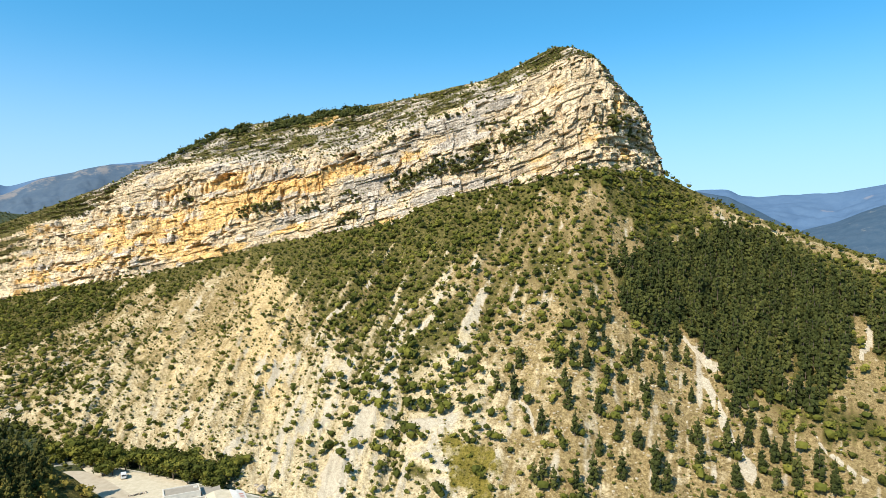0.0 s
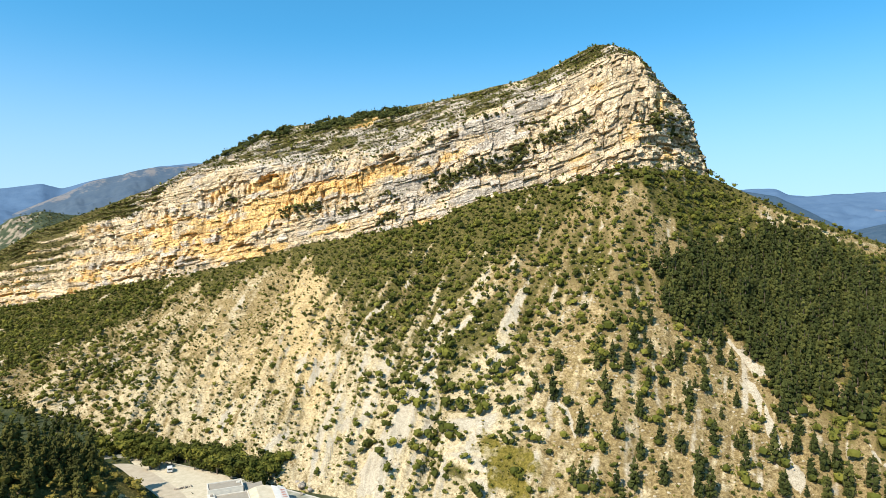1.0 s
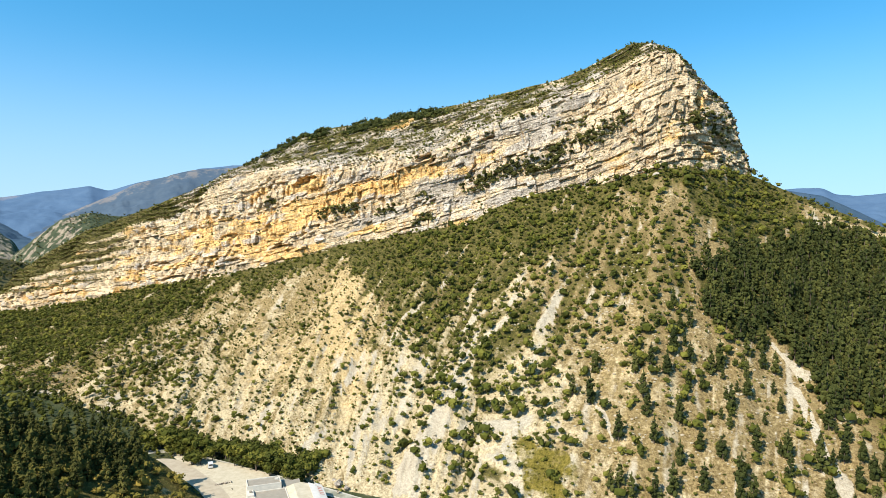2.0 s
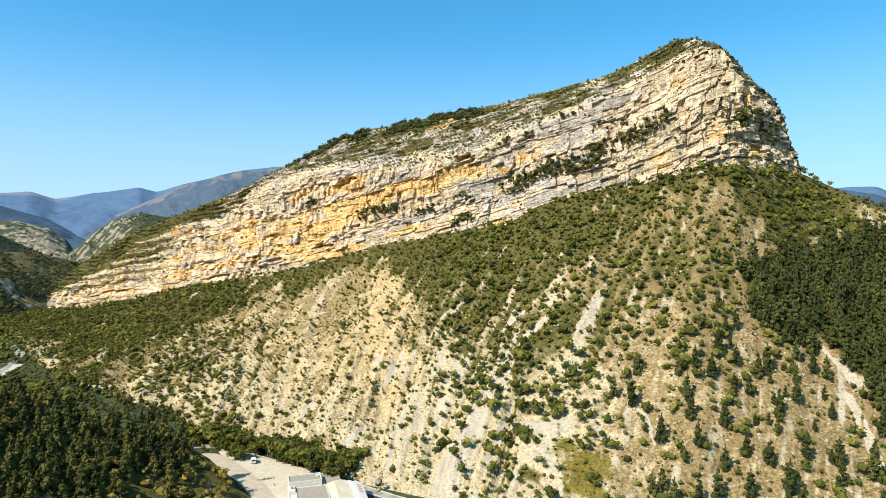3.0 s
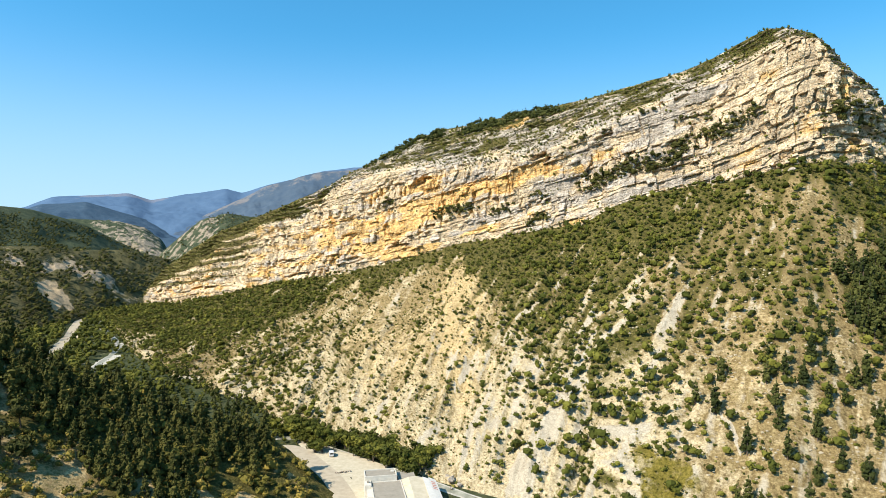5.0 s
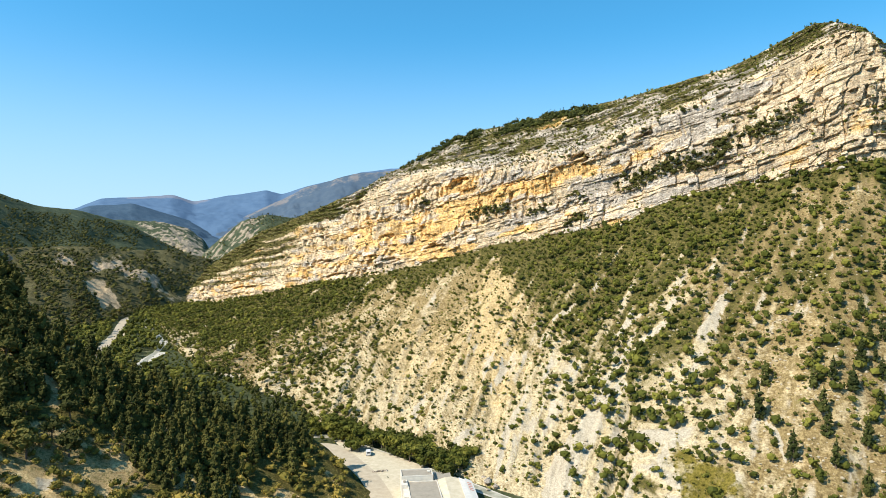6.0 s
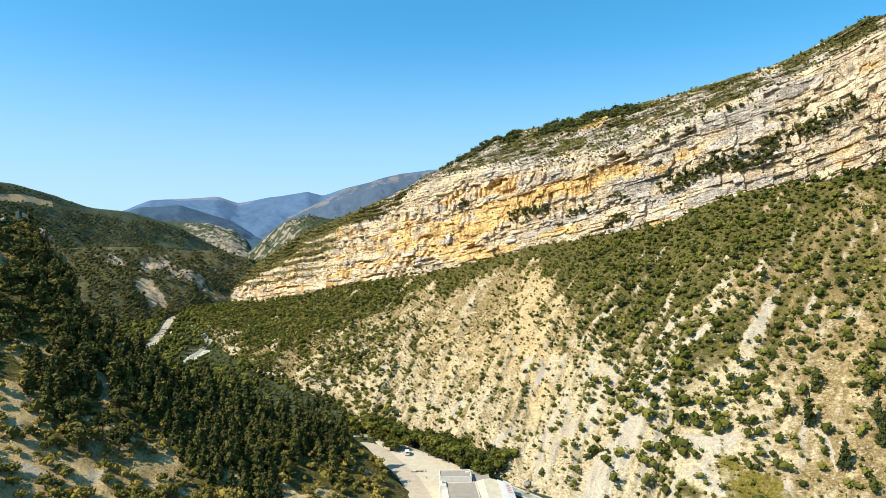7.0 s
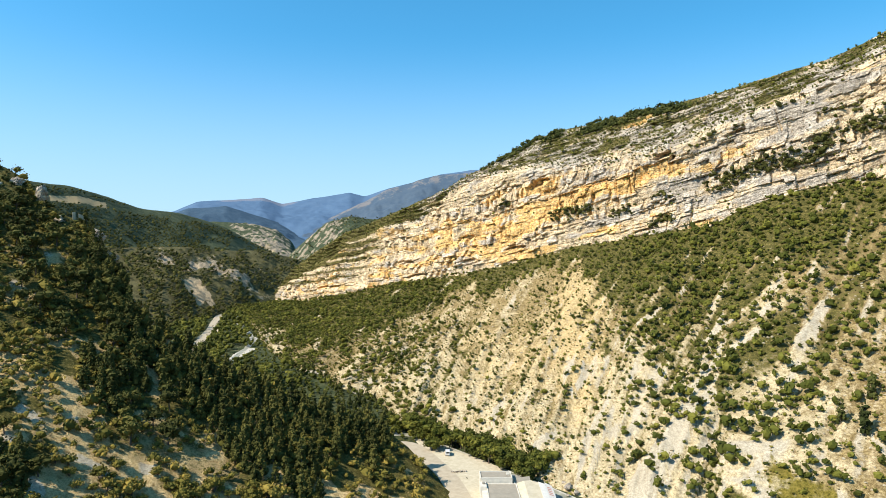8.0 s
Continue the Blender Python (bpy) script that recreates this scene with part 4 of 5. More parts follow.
def many(name, shapes, places, scales, leaf, label, category, seed=0, up=1.0, wood=True, sink=0.0):
    """All plants of one stretch as one mesh of kind stuff."""
    rng = np.random.default_rng(seed)
    places = places - sink * scales[:, None] * [0, 0, 1]
    n = len(places)
    which, turn, tint, tall = rng.integers(0, len(shapes), n), rng.random(n) * 6.28, rng.random(n), rng.random(n)
    V, F, T, M, base = [], [], [], [], 0
    for s, (crown, trunk) in enumerate(shapes):
        ids = np.nonzero(which == s)[0]
        if not len(ids):
            continue
        for slot, (v, f) in enumerate((crown, trunk) if wood else (crown,)):
            c, q = np.cos(turn[ids]), np.sin(turn[ids])
            k = scales[ids]
            x = v[None, :, 0] * c[:, None] - v[None, :, 1] * q[:, None]
            y = v[None, :, 0] * q[:, None] + v[None, :, 1] * c[:, None]
            lift = up * (0.75 + 0.5 * tall[ids][:, None])
            p = np.stack([x * k[:, None], y * k[:, None], v[None, :, 2] * k[:, None] * lift], -1) + places[ids][:, None]
            V.append(p.reshape(-1, 3))
            F.append((f[None] + (np.arange(len(ids)) * len(v))[:, None, None]).reshape(-1, 3) + base)
            T.append(np.repeat(tint[ids], len(v)))
            M.append(np.full(len(ids) * len(f), slot, np.int32))
            base += len(ids) * len(v)
    me = mesh_from(name, np.concatenate(V), np.concatenate(F), leaf, False, {"tint": np.concatenate(T)})
    me.materials.append(BARK)
    me.polygons.foreach_set("material_index", np.concatenate(M))
    return tagged(new(name, me), label, category, kind="stuff")


def plant_thing(name, shape, leaf, label, category, group):
    """One plant as a thing of its own: crown and trunk under an Empty at its foot."""
    (cv, cf), (tv_, tf) = shape
    root = tagged(new(name), label, category, group)
    part("crown", mesh_from("crown", cv, cf, leaf), root)
    part("trunk", mesh_from("trunk", tv_, tf, BARK), root)
    return root


def set_out(name, shapes, places, heights, leaf, label, category, group, seed):
    rng = np.random.default_rng(seed)
    first = [None] * len(shapes)
    for p, h in zip(places, heights):
        k = int(rng.integers(0, len(shapes)))
        m = Matrix.LocRotScale(p, Euler((0, 0, rng.random() * 6.28)), (h, h, h))
        if first[k] is None:
            first[k] = plant_thing(name, shapes[k], leaf, label, category, group)
            first[k].matrix_basis = m
            continue
        made = copy_thing(first[k], Matrix())
        made.matrix_basis = m


SHRUBS = [shrub_shape(s, 3, 16) for s in range(6)]
BUSHES = [shrub_shape(160 + s, 2, 9) for s in range(8)]
SMALL = [shrub_shape(20 + s, 1, 7, 1) for s in range(5)]
FINE_SHRUBS = [shrub_shape(40 + s, 6, 28, 1) for s in range(4)]
PINES = [pine_shape(60 + s, 5, 3, 0.25) for s in range(6)]
SLIM_PINES = [pine_shape(70 + s, 9, 6, 0.19) for s in range(5)]
WOOD_PINES = [pine_shape(90 + s, 7, 4, 0.20) for s in range(7)]
FINE_PINES = [pine_shape(80 + s, 10, 6, 0.25) for s in range(6)]


def bearing_of(c, line):
    return line[0] + c * (line[-1] - line[0])


def broadleaf_shape(seed):
    """A round-headed tree 1 high: trunk, limbs and a crown of leafy lumps."""
    rng = np.random.default_rng(seed)
    pieces, wood = [], [stick((0, 0, -0.05), (0.01, 0.02, 0.42), 0.035, 0.022, 7)]
    for k in range(9):
        a, r = rng.random() * 6.28, (0.05 if k < 2 else 0.20 + 0.12 * rng.random())
        c = np.array([math.cos(a) * r, math.sin(a) * r, 0.42 + 0.36 * rng.random() + (0.1 if k < 2 else 0)])
        size = 0.15 + 0.10 * rng.random()
        wood.append(stick((0.01, 0.02, 0.30 + 0.1 * rng.random()), c, 0.016, 0.006, 4))
        v, f = ico(1, rng, 0.8, 0.85)
        pieces.append((v * size * 0.74 + c, f))
        nrm = rng.normal(size=(30, 3))
        nrm /= np.linalg.norm(nrm, axis=1)[:, None]
        pieces.append(leaves(c + nrm * size * (0.75 + 0.45 * rng.random((30, 1))), nrm, 0.055, rng))
    return join(pieces), join(wood)


TREES = [broadleaf_shape(120 + k) for k in range(4)]


# shrubs and woods of the big slope
def on_slope(fn):
    return lambda r, c: fn(bearing_of(c, TA), r)


p, s, r, c = scatter(TALUS, 56000, on_slope(lambda a, v: green_at(a, v) * (1 - 0.12 * step(13, 10, a) * step(-9, -5, a) * step(0.75, 0.60, v)) * (1 - 0.8 * np.clip(meadow_at(a, v), 0, 1)) * (a > -36) * (a < 46) * (1 - wood_at(a, v))), 2.05, 101)
many("shrubs", BUSHES, p, (1.5 + 3.9 * s ** 1.4) * (0.83 + 0.36 * step(13, 9, bearing_of(c, TA)) + 0.3 * step(24, 30, bearing_of(c, TA)) + 0.35 * blob(bearing_of(c, TA), r, 4, 0.26, 6, 0.14) - 0.25 * step(0.9, 0.97, r) * step(-18, -21, bearing_of(c, TA))), BUSH_LEAF, "green scrub covering the slope below the cliffs", "shrubs", 1, wood=False, sink=0.1)
p, s, r, c = scatter(TALUS, 70000, on_slope(lambda a, v: 0.75 * step(0.33, 0.6, fbm(a * 1.3, v * 11, 5, 3)) * (a > -36) * (scree_at(a, v) < 0.42) * (1 - blob(a, v, 42.2, 0.24, 1.2, 0.15)) * (0.75 + 0.25 * step(-6, 14, a))), 1.5, 102)
many("low_shrubs", SMALL, p, 0.8 + 1.9 * s ** 2, BUSH_LEAF, "small scattered bushes on pale scree", "shrubs", 2, wood=False, sink=0.2)
p, s, r, c = scatter(TALUS, 40000, on_slope(lambda a, v: wood_at(a, v) * (a > -40)), 2.9, 103)
many("pine_wood", WOOD_PINES, p, 8.0 + 6.0 * s, PINE_LEAF, "dense dark pine wood on the hill flank", "trees", 3)
p, s, r, c = scatter(TALUS, 60000, on_slope(lambda a, v: np.clip(meadow_at(a, v), 0, 1) * 0.9 * (a > -36)), 1.0, 104)
many("meadow_tufts", SMALL, p - [0, 0, 0.15], 0.8 + 1.2 * s, MEADOW_LEAF, "yellow-green grass and low scrub on the slope", "grass", 4, up=0.7, wood=False)
# pines standing apart: bearing and share of the slope
LONE = [(-6.75, 0.323), (-6.36, 0.244), (-11.1, 0.206), (-8.8, 0.155), (-11.7, 0.145), (-11.4, 0.30), (-10.1, 0.29), (-13.8, 0.126), (-13.7, 0.20), (-15.4, 0.15), (-17.1, 0.132), (-16.8, 0.328), (-16.1, 0.313),
        (-18.8, 0.33), (-19.95, 0.32), (-20.85, 0.315), (-18.85, 0.245), (-17.7, 0.223), (-19.6, 0.148), (-21.8, 0.146), (-22.0, 0.11), (-24.1, 0.126), (-24.85, 0.066), (-24.55, 0.219), (-25.6, 0.15), (-27.5, 0.124)]
LONE_LOW = [(-27.7, 0.068), (-29.1, 0.089), (-30.6, 0.10), (-31.7, 0.069), (-8.9, 0.07), (-9.9, 0.05), (-11.8, 0.058), (-13.3, 0.072), (-15.7, 0.078), (-18.5, 0.082), (-19.4, 0.06), (-10.8, 0.24), (-12.7, 0.29), (-13.2, 0.356), (-26.6, 0.10), (-28.3, 0.13)]
p1, s1, r1, c1 = scatter(TALUS, 9000, on_slope(lambda a, v: (a > -37) * (v < 0.5) * 0.6 * np.clip(0.7 * blob(a, v, -12.5, 0.36, 4.5, 0.09) + 0.5 * blob(a, v, -17, 0.24, 4, 0.08) + 0.9 * blob(a, v, -29, 0.07, 3.5, 0.07) + blob(a, v, -10.5, 0.04, 2.5, 0.05) + 0.8 * blob(a, v, -17, 0.03, 4, 0.04) + 0.9 * blob(a, v, -26, 0.22, 2.5, 0.06), 0, 1)), 4.2, 105)
lone = np.array(LONE + LONE_LOW)
p0 = bilinear(TALUS, lone[:, 1], (lone[:, 0] - TA[0]) / (TA[-1] - TA[0]))
near = np.argsort(np.hypot(p1[:, 0], p1[:, 1]))
pick = near[:240]
set_out("pine_tree", SLIM_PINES, np.concatenate([p0, p1[pick]]), np.concatenate([7.5 + 3.5 * hash01(np.arange(len(p0)), 3), 4.0 + 4.5 * s1[pick]]), PINE_LEAF,
        "slim dark green pine on pale scree", "pine tree", "pines on the scree", 5)

# loose stones on the scree
def stone_shape(seed):
    v, f = ico(1, np.random.default_rng(seed), 0.9, 0.6)
    return (v * 0.5, f), None


PEBBLE = plain_material("loose_limestone", (0.297, 0.239, 0.151), (0.475, 0.396, 0.267), 0.4, 0.95)
p, s, r, c = scatter(TALUS, 60000, on_slope(lambda a, v: (a > -36) * (a < 30) * (meadow_at(a, v) < 0.3) * np.clip(0.9 * blob(a, v, -20, 0.2, 6, 0.16) + 0.8 * blob(a, v, -10, 0.35, 6, 0.3) + 0.35 * blob(a, v, 5, 0.3, 10, 0.35) + 0.25 * blob(a, v, 20, 0.5, 7, 0.4), 0, 1)), 0.75, 114)
many("scree_stones", [stone_shape(300 + k) for k in range(6)], p, 0.35 + 1.1 * s ** 3, PEBBLE, "loose pale limestone blocks on the scree", "stones", 17, wood=False)

# bushes on the cliff ledges and along the ridge
lowrow = FACE_ROWS / CLIFF.shape[0]


def ledge_green(r, c):
    a = np.interp(c, np.linspace(0, 1, len(CA)), CA)
    u = (r - lowrow) / (1 - lowrow)
    above = 0.85 * step(0.38, 0.52, fbm(c * 110, u * 9, 7, 3)) + 0.18 + 0.4 * step(26, 30, a) + 0.9 * step(-10.5, -8.5, a) * step(3, 0, a) * step(0.25, 0.45, u) * step(1.0, 0.85, u)
    w = W[(np.clip(r, 0, 1) * (W.shape[0] - 1)).astype(int), (np.clip(c, 0, 1) * (W.shape[1] - 1)).astype(int)]
    face = 0.5 * step(31, 35, a) * step(9, 15, w + 0.6 * (a - 36)) * step(0.42, 0.54, fbm(c * 110, r * 20, 19, 3)) + 0.06 * step(0.5, 0.75, vnoise(c * 90, r * 9, 9)) + 0.12 * step(-13.5, -15, a) * step(0.45, 0.6, vnoise(c * 60, r * 40, 11))
    return np.where(r > lowrow, above * step(0.0, 0.16, u + 0.12 * (vnoise(c * 200, u, 13) - 0.5)), face)


p, s, r, c = scatter(CLIFF, 80000, ledge_green, 1.4, 106)
many("ledge_shrubs", SMALL, p, 1.3 + 2.3 * s ** 2, BUSH_LEAF, "dark bushes on the limestone ledges", "shrubs", 6, wood=False, sink=0.25)


def bush_band(r, c):
    """The oblique bushy ledge below the summit, and clusters on other ledges."""
    a = np.interp(c, np.linspace(0, 1, len(CA)), CA)
    w = W[(r * (W.shape[0] - 1)).astype(int), (c * (W.shape[1] - 1)).astype(int)]
    line = np.interp(a, [-8.8, -7.6, -5.2, -3.8, -2.4, -0.6, 2.3, 4.4], [25.5, 24.5, 25, 22, 17.5, 18.5, 17, 18])
    gaps = step(0.20, 0.36, vnoise(c * 110, r * 22, 10))
    band = step(5.5, 2.5, np.abs(w - line + 3 * (vnoise(c * 60, r * 5, 12) - 0.5))) * step(5.2, 3.5, a) * step(-9.6, -8.4, a) * gaps
    band = band + 0.7 * step(3.5, 1.5, np.abs(w - 36 - 0.5 * (a + 4.5))) * step(-2.6, -3.4, a) * step(-6.6, -5.6, a) * gaps
    spots = blob(a, w, 14.7, 23, 0.8, 2.2) + blob(a, w, 16.2, 24, 0.5, 2.2) + blob(a, w, 17.2, 24.3, 0.4, 2) + blob(a, w, 11.7, 18.8, 0.6, 2.2) + blob(a, w, 8.2, 4.3, 0.7, 2) + blob(a, w, 8.7, 19.8, 0.5, 2) + blob(a, w, 21.7, 42.8, 0.3, 2)
    spots = spots + 0.3 * blob(a, w, -15.0, 13, 0.9, 4) + 0.3 * blob(a, w, -16.6, 8, 0.9, 4) + 0.5 * blob(a, w, 1.2, 52, 2.5, 5) + 0.4 * blob(a, w, 6, 47, 2.0, 3)
    return np.where(r < lowrow, 0.95 * band + 0.6 * spots, 0)


p, s, r, c = scatter(CLIFF, 60000, bush_band, 1.5, 121)
p = p - 1.0 * p / np.hypot(p[:, 0], p[:, 1])[:, None] * [1, 1, 0]
many("cliff_bushes", BUSHES, p, 2.6 + 3.4 * s ** 1.4, NEAR_LEAF, "dark bushes on an oblique ledge of the cliff", "shrubs", 21, wood=False, sink=0.2)
p, s, r, c = scatter(CLIFF[-12:], 9000, lambda r, c: 0.95 * step(5.5, 8, c * 60.8 - 19) * step(24, 22, c * 60.8 - 19) * step(0.3, 0.45, vnoise(c * 60, r, 30)), 1.6, 107)
many("ridge_trees", BUSHES, p, 3.2 + 3.4 * s, PINE_LEAF, "dark trees along the skyline ridge", "trees", 7, wood=False, sink=0.22)


# the near slope, only where it can be seen from the air above the valley
def on_left(fn):
    def density(r, c):
        a = bearing_of(c, LA)
        q = bilinear(LEFT, r, c)
        seen = np.degrees(np.arctan2(q[:, 2] - EYE_Z, np.hypot(q[:, 0], q[:, 1]))) > -24
        return fn(a, r) * seen * (a < 68) * (a > 28.5)
    return density


def near_open(a, v):
    """Free of the bare stony patches."""
    i, j = (np.clip(v, 0, 1) * (LEFT.shape[0] - 1)).astype(int), ((a - LA[0]) / (LA[-1] - LA[0]) * (LEFT.shape[1] - 1)).astype(int)
    return lscree[i, np.clip(j, 0, LEFT.shape[1] - 1)] < 0.40


def near_pines(a, v):
    n = fbm(a / 3, v * 9, 33, 3) - 0.5
    d = step(0.8, -0.8, a - np.interp(v, [0, 0.30, 0.38, 0.50, 0.65, 0.75, 0.85, 1], [38, 41, 44, 46, 48.5, 51.5, 54, 57]) + 5 * n) + 0.9 * blob(a, v, 55.4, 0.44, 1.3, 0.07) + 0.9 * blob(a, v, 61.5, 0.17, 1.6, 0.05)
    # the last clump, at bearing 54, also stands in for the crag's deep shade
    return np.clip(d * (1 - step(39.5, 37, a) * step(0.74, 0.62, v + 0.2 * n)) * (1 - step(33.5, 31.5, a)) * (d > 0.25) * (1 - 0.8 * step(42, 44, a) * step(0.48, 0.38, v + 0.3 * n)) * (1 - step(56.0, 57.0, a) * step(0.80, 0.88, v)) + 0.9 * blob(a, v, 54.0, 0.82, 1.4, 0.10), 0, 1)


p, s, r, c = scatter(LEFT, 40000, on_left(near_pines), 4.0, 108)
near = np.argsort(np.hypot(p[:, 0], p[:, 1]))
pick, rest = near[:240], near[240:]
set_out("pine_tree", FINE_PINES, p[pick], 6.0 + 5.0 * s[pick], NEAR_LEAF, "dark green pine tree on the rocky near slope", "pine tree", "pines on the near slope", 8)
if len(rest):
    many("pine_wood_near", WOOD_PINES, p[rest], 6.0 + 5.0 * s[rest], NEAR_LEAF, "dark pine wood on the near slope", "trees", 9)
def oaks(a, v):
    """Round-headed trees on the upper part of the near slope, and a few lower down."""
    n = fbm(a * 0.7, v * 9, 35, 3) - 0.5
    upper_wood = step(0.50, 0.60, v + 0.25 * n + 0.10 * step(57, 53, a)) * step(0.90, 0.84, v + 0.1 * n) * step(52.5, 53.5, a) * (1 - 0.9 * blob(a, v, 59.0, 0.79, 1.1, 0.06)) * (1 - 0.9 * step(0.05, 0.02, np.abs(v - 0.60)) * step(58, 59, a))
    return 0.75 * upper_wood * step(-0.16, 0.0, n) + 0.5 * blob(a, v, 52, 0.68, 2.0, 0.10) + 0.25 * blob(a, v, 50.5, 0.45, 1.2, 0.05) + 0.5 * blob(a, v, 61.5, 0.16, 1.5, 0.05)


p, s, r, c = scatter(LEFT, 9000, on_left(oaks), 5.0, 110)
set_out("broadleaf_tree", TREES, p, 5.0 + 4.0 * s, NEAR_LEAF, "round dark green broadleaf tree on the near slope", "tree", "broadleaf trees on the near slope", 12)
p, s, r, c = scatter(LEFT, 60000, on_left(lambda a, v: 0.85 * (1 - 0.85 * blob(a, v, 35.3, 0.36, 3.2, 0.11)) * step(0.42, 0.57, fbm(a / 1.2, v * 17, 4, 3)) * (0.5 + 0.4 * step(40, 48, a)) * (1 - 0.35 * step(57, 53, a) * step(0.5, 0.42, v)) * near_open(a, v)), 2.6, 109)
near = np.argsort(np.hypot(p[:, 0], p[:, 1]))
pick, rest = near[:170], near[170:]
set_out("shrub", FINE_SHRUBS, p[pick], 2.4 + 3.8 * s[pick] ** 1.5, SCRUB_LEAF, "olive green shrub on pale stony ground", "shrub", "shrubs on the near slope", 10)
many("scrub_near", SHRUBS, p[rest], 2.4 + 3.8 * s[rest] ** 1.5, SCRUB_LEAF, "olive scrub among stones on the near slope", "shrubs", 11, wood=False)

# low dark scrub along the top of the near ridge
p, s, r, c = scatter(LEFT, 30000, on_left(lambda a, v: 0.8 * step(0.84, 0.90, v) * step(55.5, 56.5, a) * step(0.36, 0.48, fbm(a * 1.4, v * 20, 36, 3))), 1.7, 141)
many("ridge_scrub", BUSHES, p, 1.6 + 2.6 * s ** 1.5, PINE_LEAF, "dark low scrub on the near ridge", "shrubs", 41, wood=False, sink=0.15)

# woods on the far banks, in a lighter leaf colour to suggest haze
CLUMP = [shrub_shape(140 + k, 1, 8, 1) for k in range(4)]
p, s, r, c = scatter(M3, 18000, lambda r, c: (0.85 - 0.35 * step(0.42, 0.30, c)) * step(0.36, 0.52, fbm(c * 30, r * 6, 15, 3)) * (gorge_bare(38 + 28 * c, r) < 0.06) * (1 - 0.8 * step(0.3, 0.5, gorge_crag(38 + 28 * c, r))), 3.6, 111)
many("gorge_wood", CLUMP, p, 4.0 + 5.0 * s, NEAR_LEAF, "dark woods on the gorge bank", "trees", 12, wood=False)
p, s, r, c = scatter(M1, 22000, lambda r, c: 0.8 * step(0.34, 0.50, fbm(c * 24, r * 8, 16, 3)) * (np.abs(r - 0.86 + 0.012 * (42 + c * 30 - 56.6)) > 0.045) * (r < 0.95), 5.0, 112)
many("valley_wood", CLUMP, p, 5.0 + 4.0 * s, NEAR_LEAF, "dark woods covering the long hillside", "trees", 13, wood=False)
p, s, r, c = scatter(KNOB, 6000, lambda r, c: np.clip(0.85 * step(0.42, 0.58, fbm(c * 20, r * 6, 17, 3)) * (0.25 + 0.75 * step(36.6, 34.5, 26.3 + 15.7 * c)) + 0.8 * step(0.80, 0.92, r) * step(37.5, 36, 26.3 + 15.7 * c), 0, 1), 4.2, 113)
many("knoll_wood", CLUMP, p, 3.0 + 3.5 * s, NEAR_LEAF, "dark pines on the rounded knoll", "trees", 14, wood=False)

# ---- valley floor: road, river, yard and house ----
GRAVEL = plain_material("pale_gravel", (0.42, 0.345, 0.225), (0.56, 0.475, 0.33), 0.6, 0.95, bumps=0.05)
ASPHALT = plain_material("worn_asphalt", (0.35, 0.28, 0.185), (0.47, 0.385, 0.27), 0.5, 0.9, bumps=0.02)
STONES = plain_material("river_stones", (0.396, 0.353, 0.276), (0.554, 0.497, 0.401), 0.9, 0.9, bumps=0.1)
WATER = plain_material("river_water", (0.139, 0.134, 0.080), (0.416, 0.382, 0.285), 0.25, 0.55, bumps=0.06, spec=0.5)
WHITE = plain_material("white_render", (0.515, 0.463, 0.374), (0.614, 0.559, 0.454), 0.7, 0.85)
FELT = plain_material("grey_roof_felt", (0.247, 0.210, 0.156), (0.327, 0.282, 0.214), 0.5, 0.95)
CREAM = plain_material("cream_roof_sheet", (0.455, 0.377, 0.249), (0.594, 0.506, 0.356), 0.5, 0.7)
SHEET = plain_material("white_roof_sheet", (0.535, 0.497, 0.427), (0.634, 0.592, 0.516), 0.8, 0.6)
RED = plain_material("faded_red_paint", (0.475, 0.191, 0.142), (0.614, 0.306, 0.231), 2.0, 0.8)
GLASS_DARK = plain_material("dark_glass", (0.015, 0.017, 0.018), (0.030, 0.032, 0.032), 1.0, 0.12, spec=0.6)
RUBBER = plain_material("rubber", (0.02, 0.02, 0.02), (0.035, 0.035, 0.035), 4.0, 0.9)
VAN_PAINT = plain_material("silver_car_paint", (0.594, 0.583, 0.552), (0.673, 0.659, 0.623), 0.5, 0.35, spec=0.5)


def curve_points(pts, gap):
    """A smooth line of plan places through these, one every gap metres."""
    pts = np.array(pts, float)
    a = np.radians(pts[:, 0])
    xy = np.stack([-np.sin(a) * pts[:, 1], np.cos(a) * pts[:, 1]], -1)
    s = np.concatenate([[0], np.cumsum(np.linalg.norm(np.diff(xy, axis=0), axis=1))])
    t = np.arange(0, s[-1], gap)
    line = np.stack([np.interp(t, s, xy[:, k]) for k in (0, 1)], -1)
    n = max(3, int(18 / gap) | 1)
    ker = np.hanning(n + 2)[1:-1]
    ker /= ker.sum()
    return np.stack([np.convolve(np.pad(line[:, k], n // 2, "edge"), ker, "valid") for k in (0, 1)], -1)


def ribbon(name, pts, width, z, mat, label, category, seed, wobble=0.0, crown=0.0):
    xy = curve_points(pts, 3.0)
    t = np.gradient(xy, axis=0)
    t /= np.linalg.norm(t, axis=1)[:, None]
    side = np.stack([t[:, 1], -t[:, 0]], -1)
    k = np.linspace(-1, 1, 7)
    w = width * 0.5 * (1 + wobble * (fbm(np.arange(len(xy)) / 6, 0 * xy[:, 0], seed, 3) - 0.5) * 2)
    g = np.zeros((7, len(xy), 3))
    g[..., :2] = xy[None] + side[None] * (k[:, None] * w[None])[..., None]
    g[..., 2] = z + crown * (1 - np.abs(k[:, None]) ** 2)
    sheet(name, g, mat, True, label=label, category=category)
    return xy


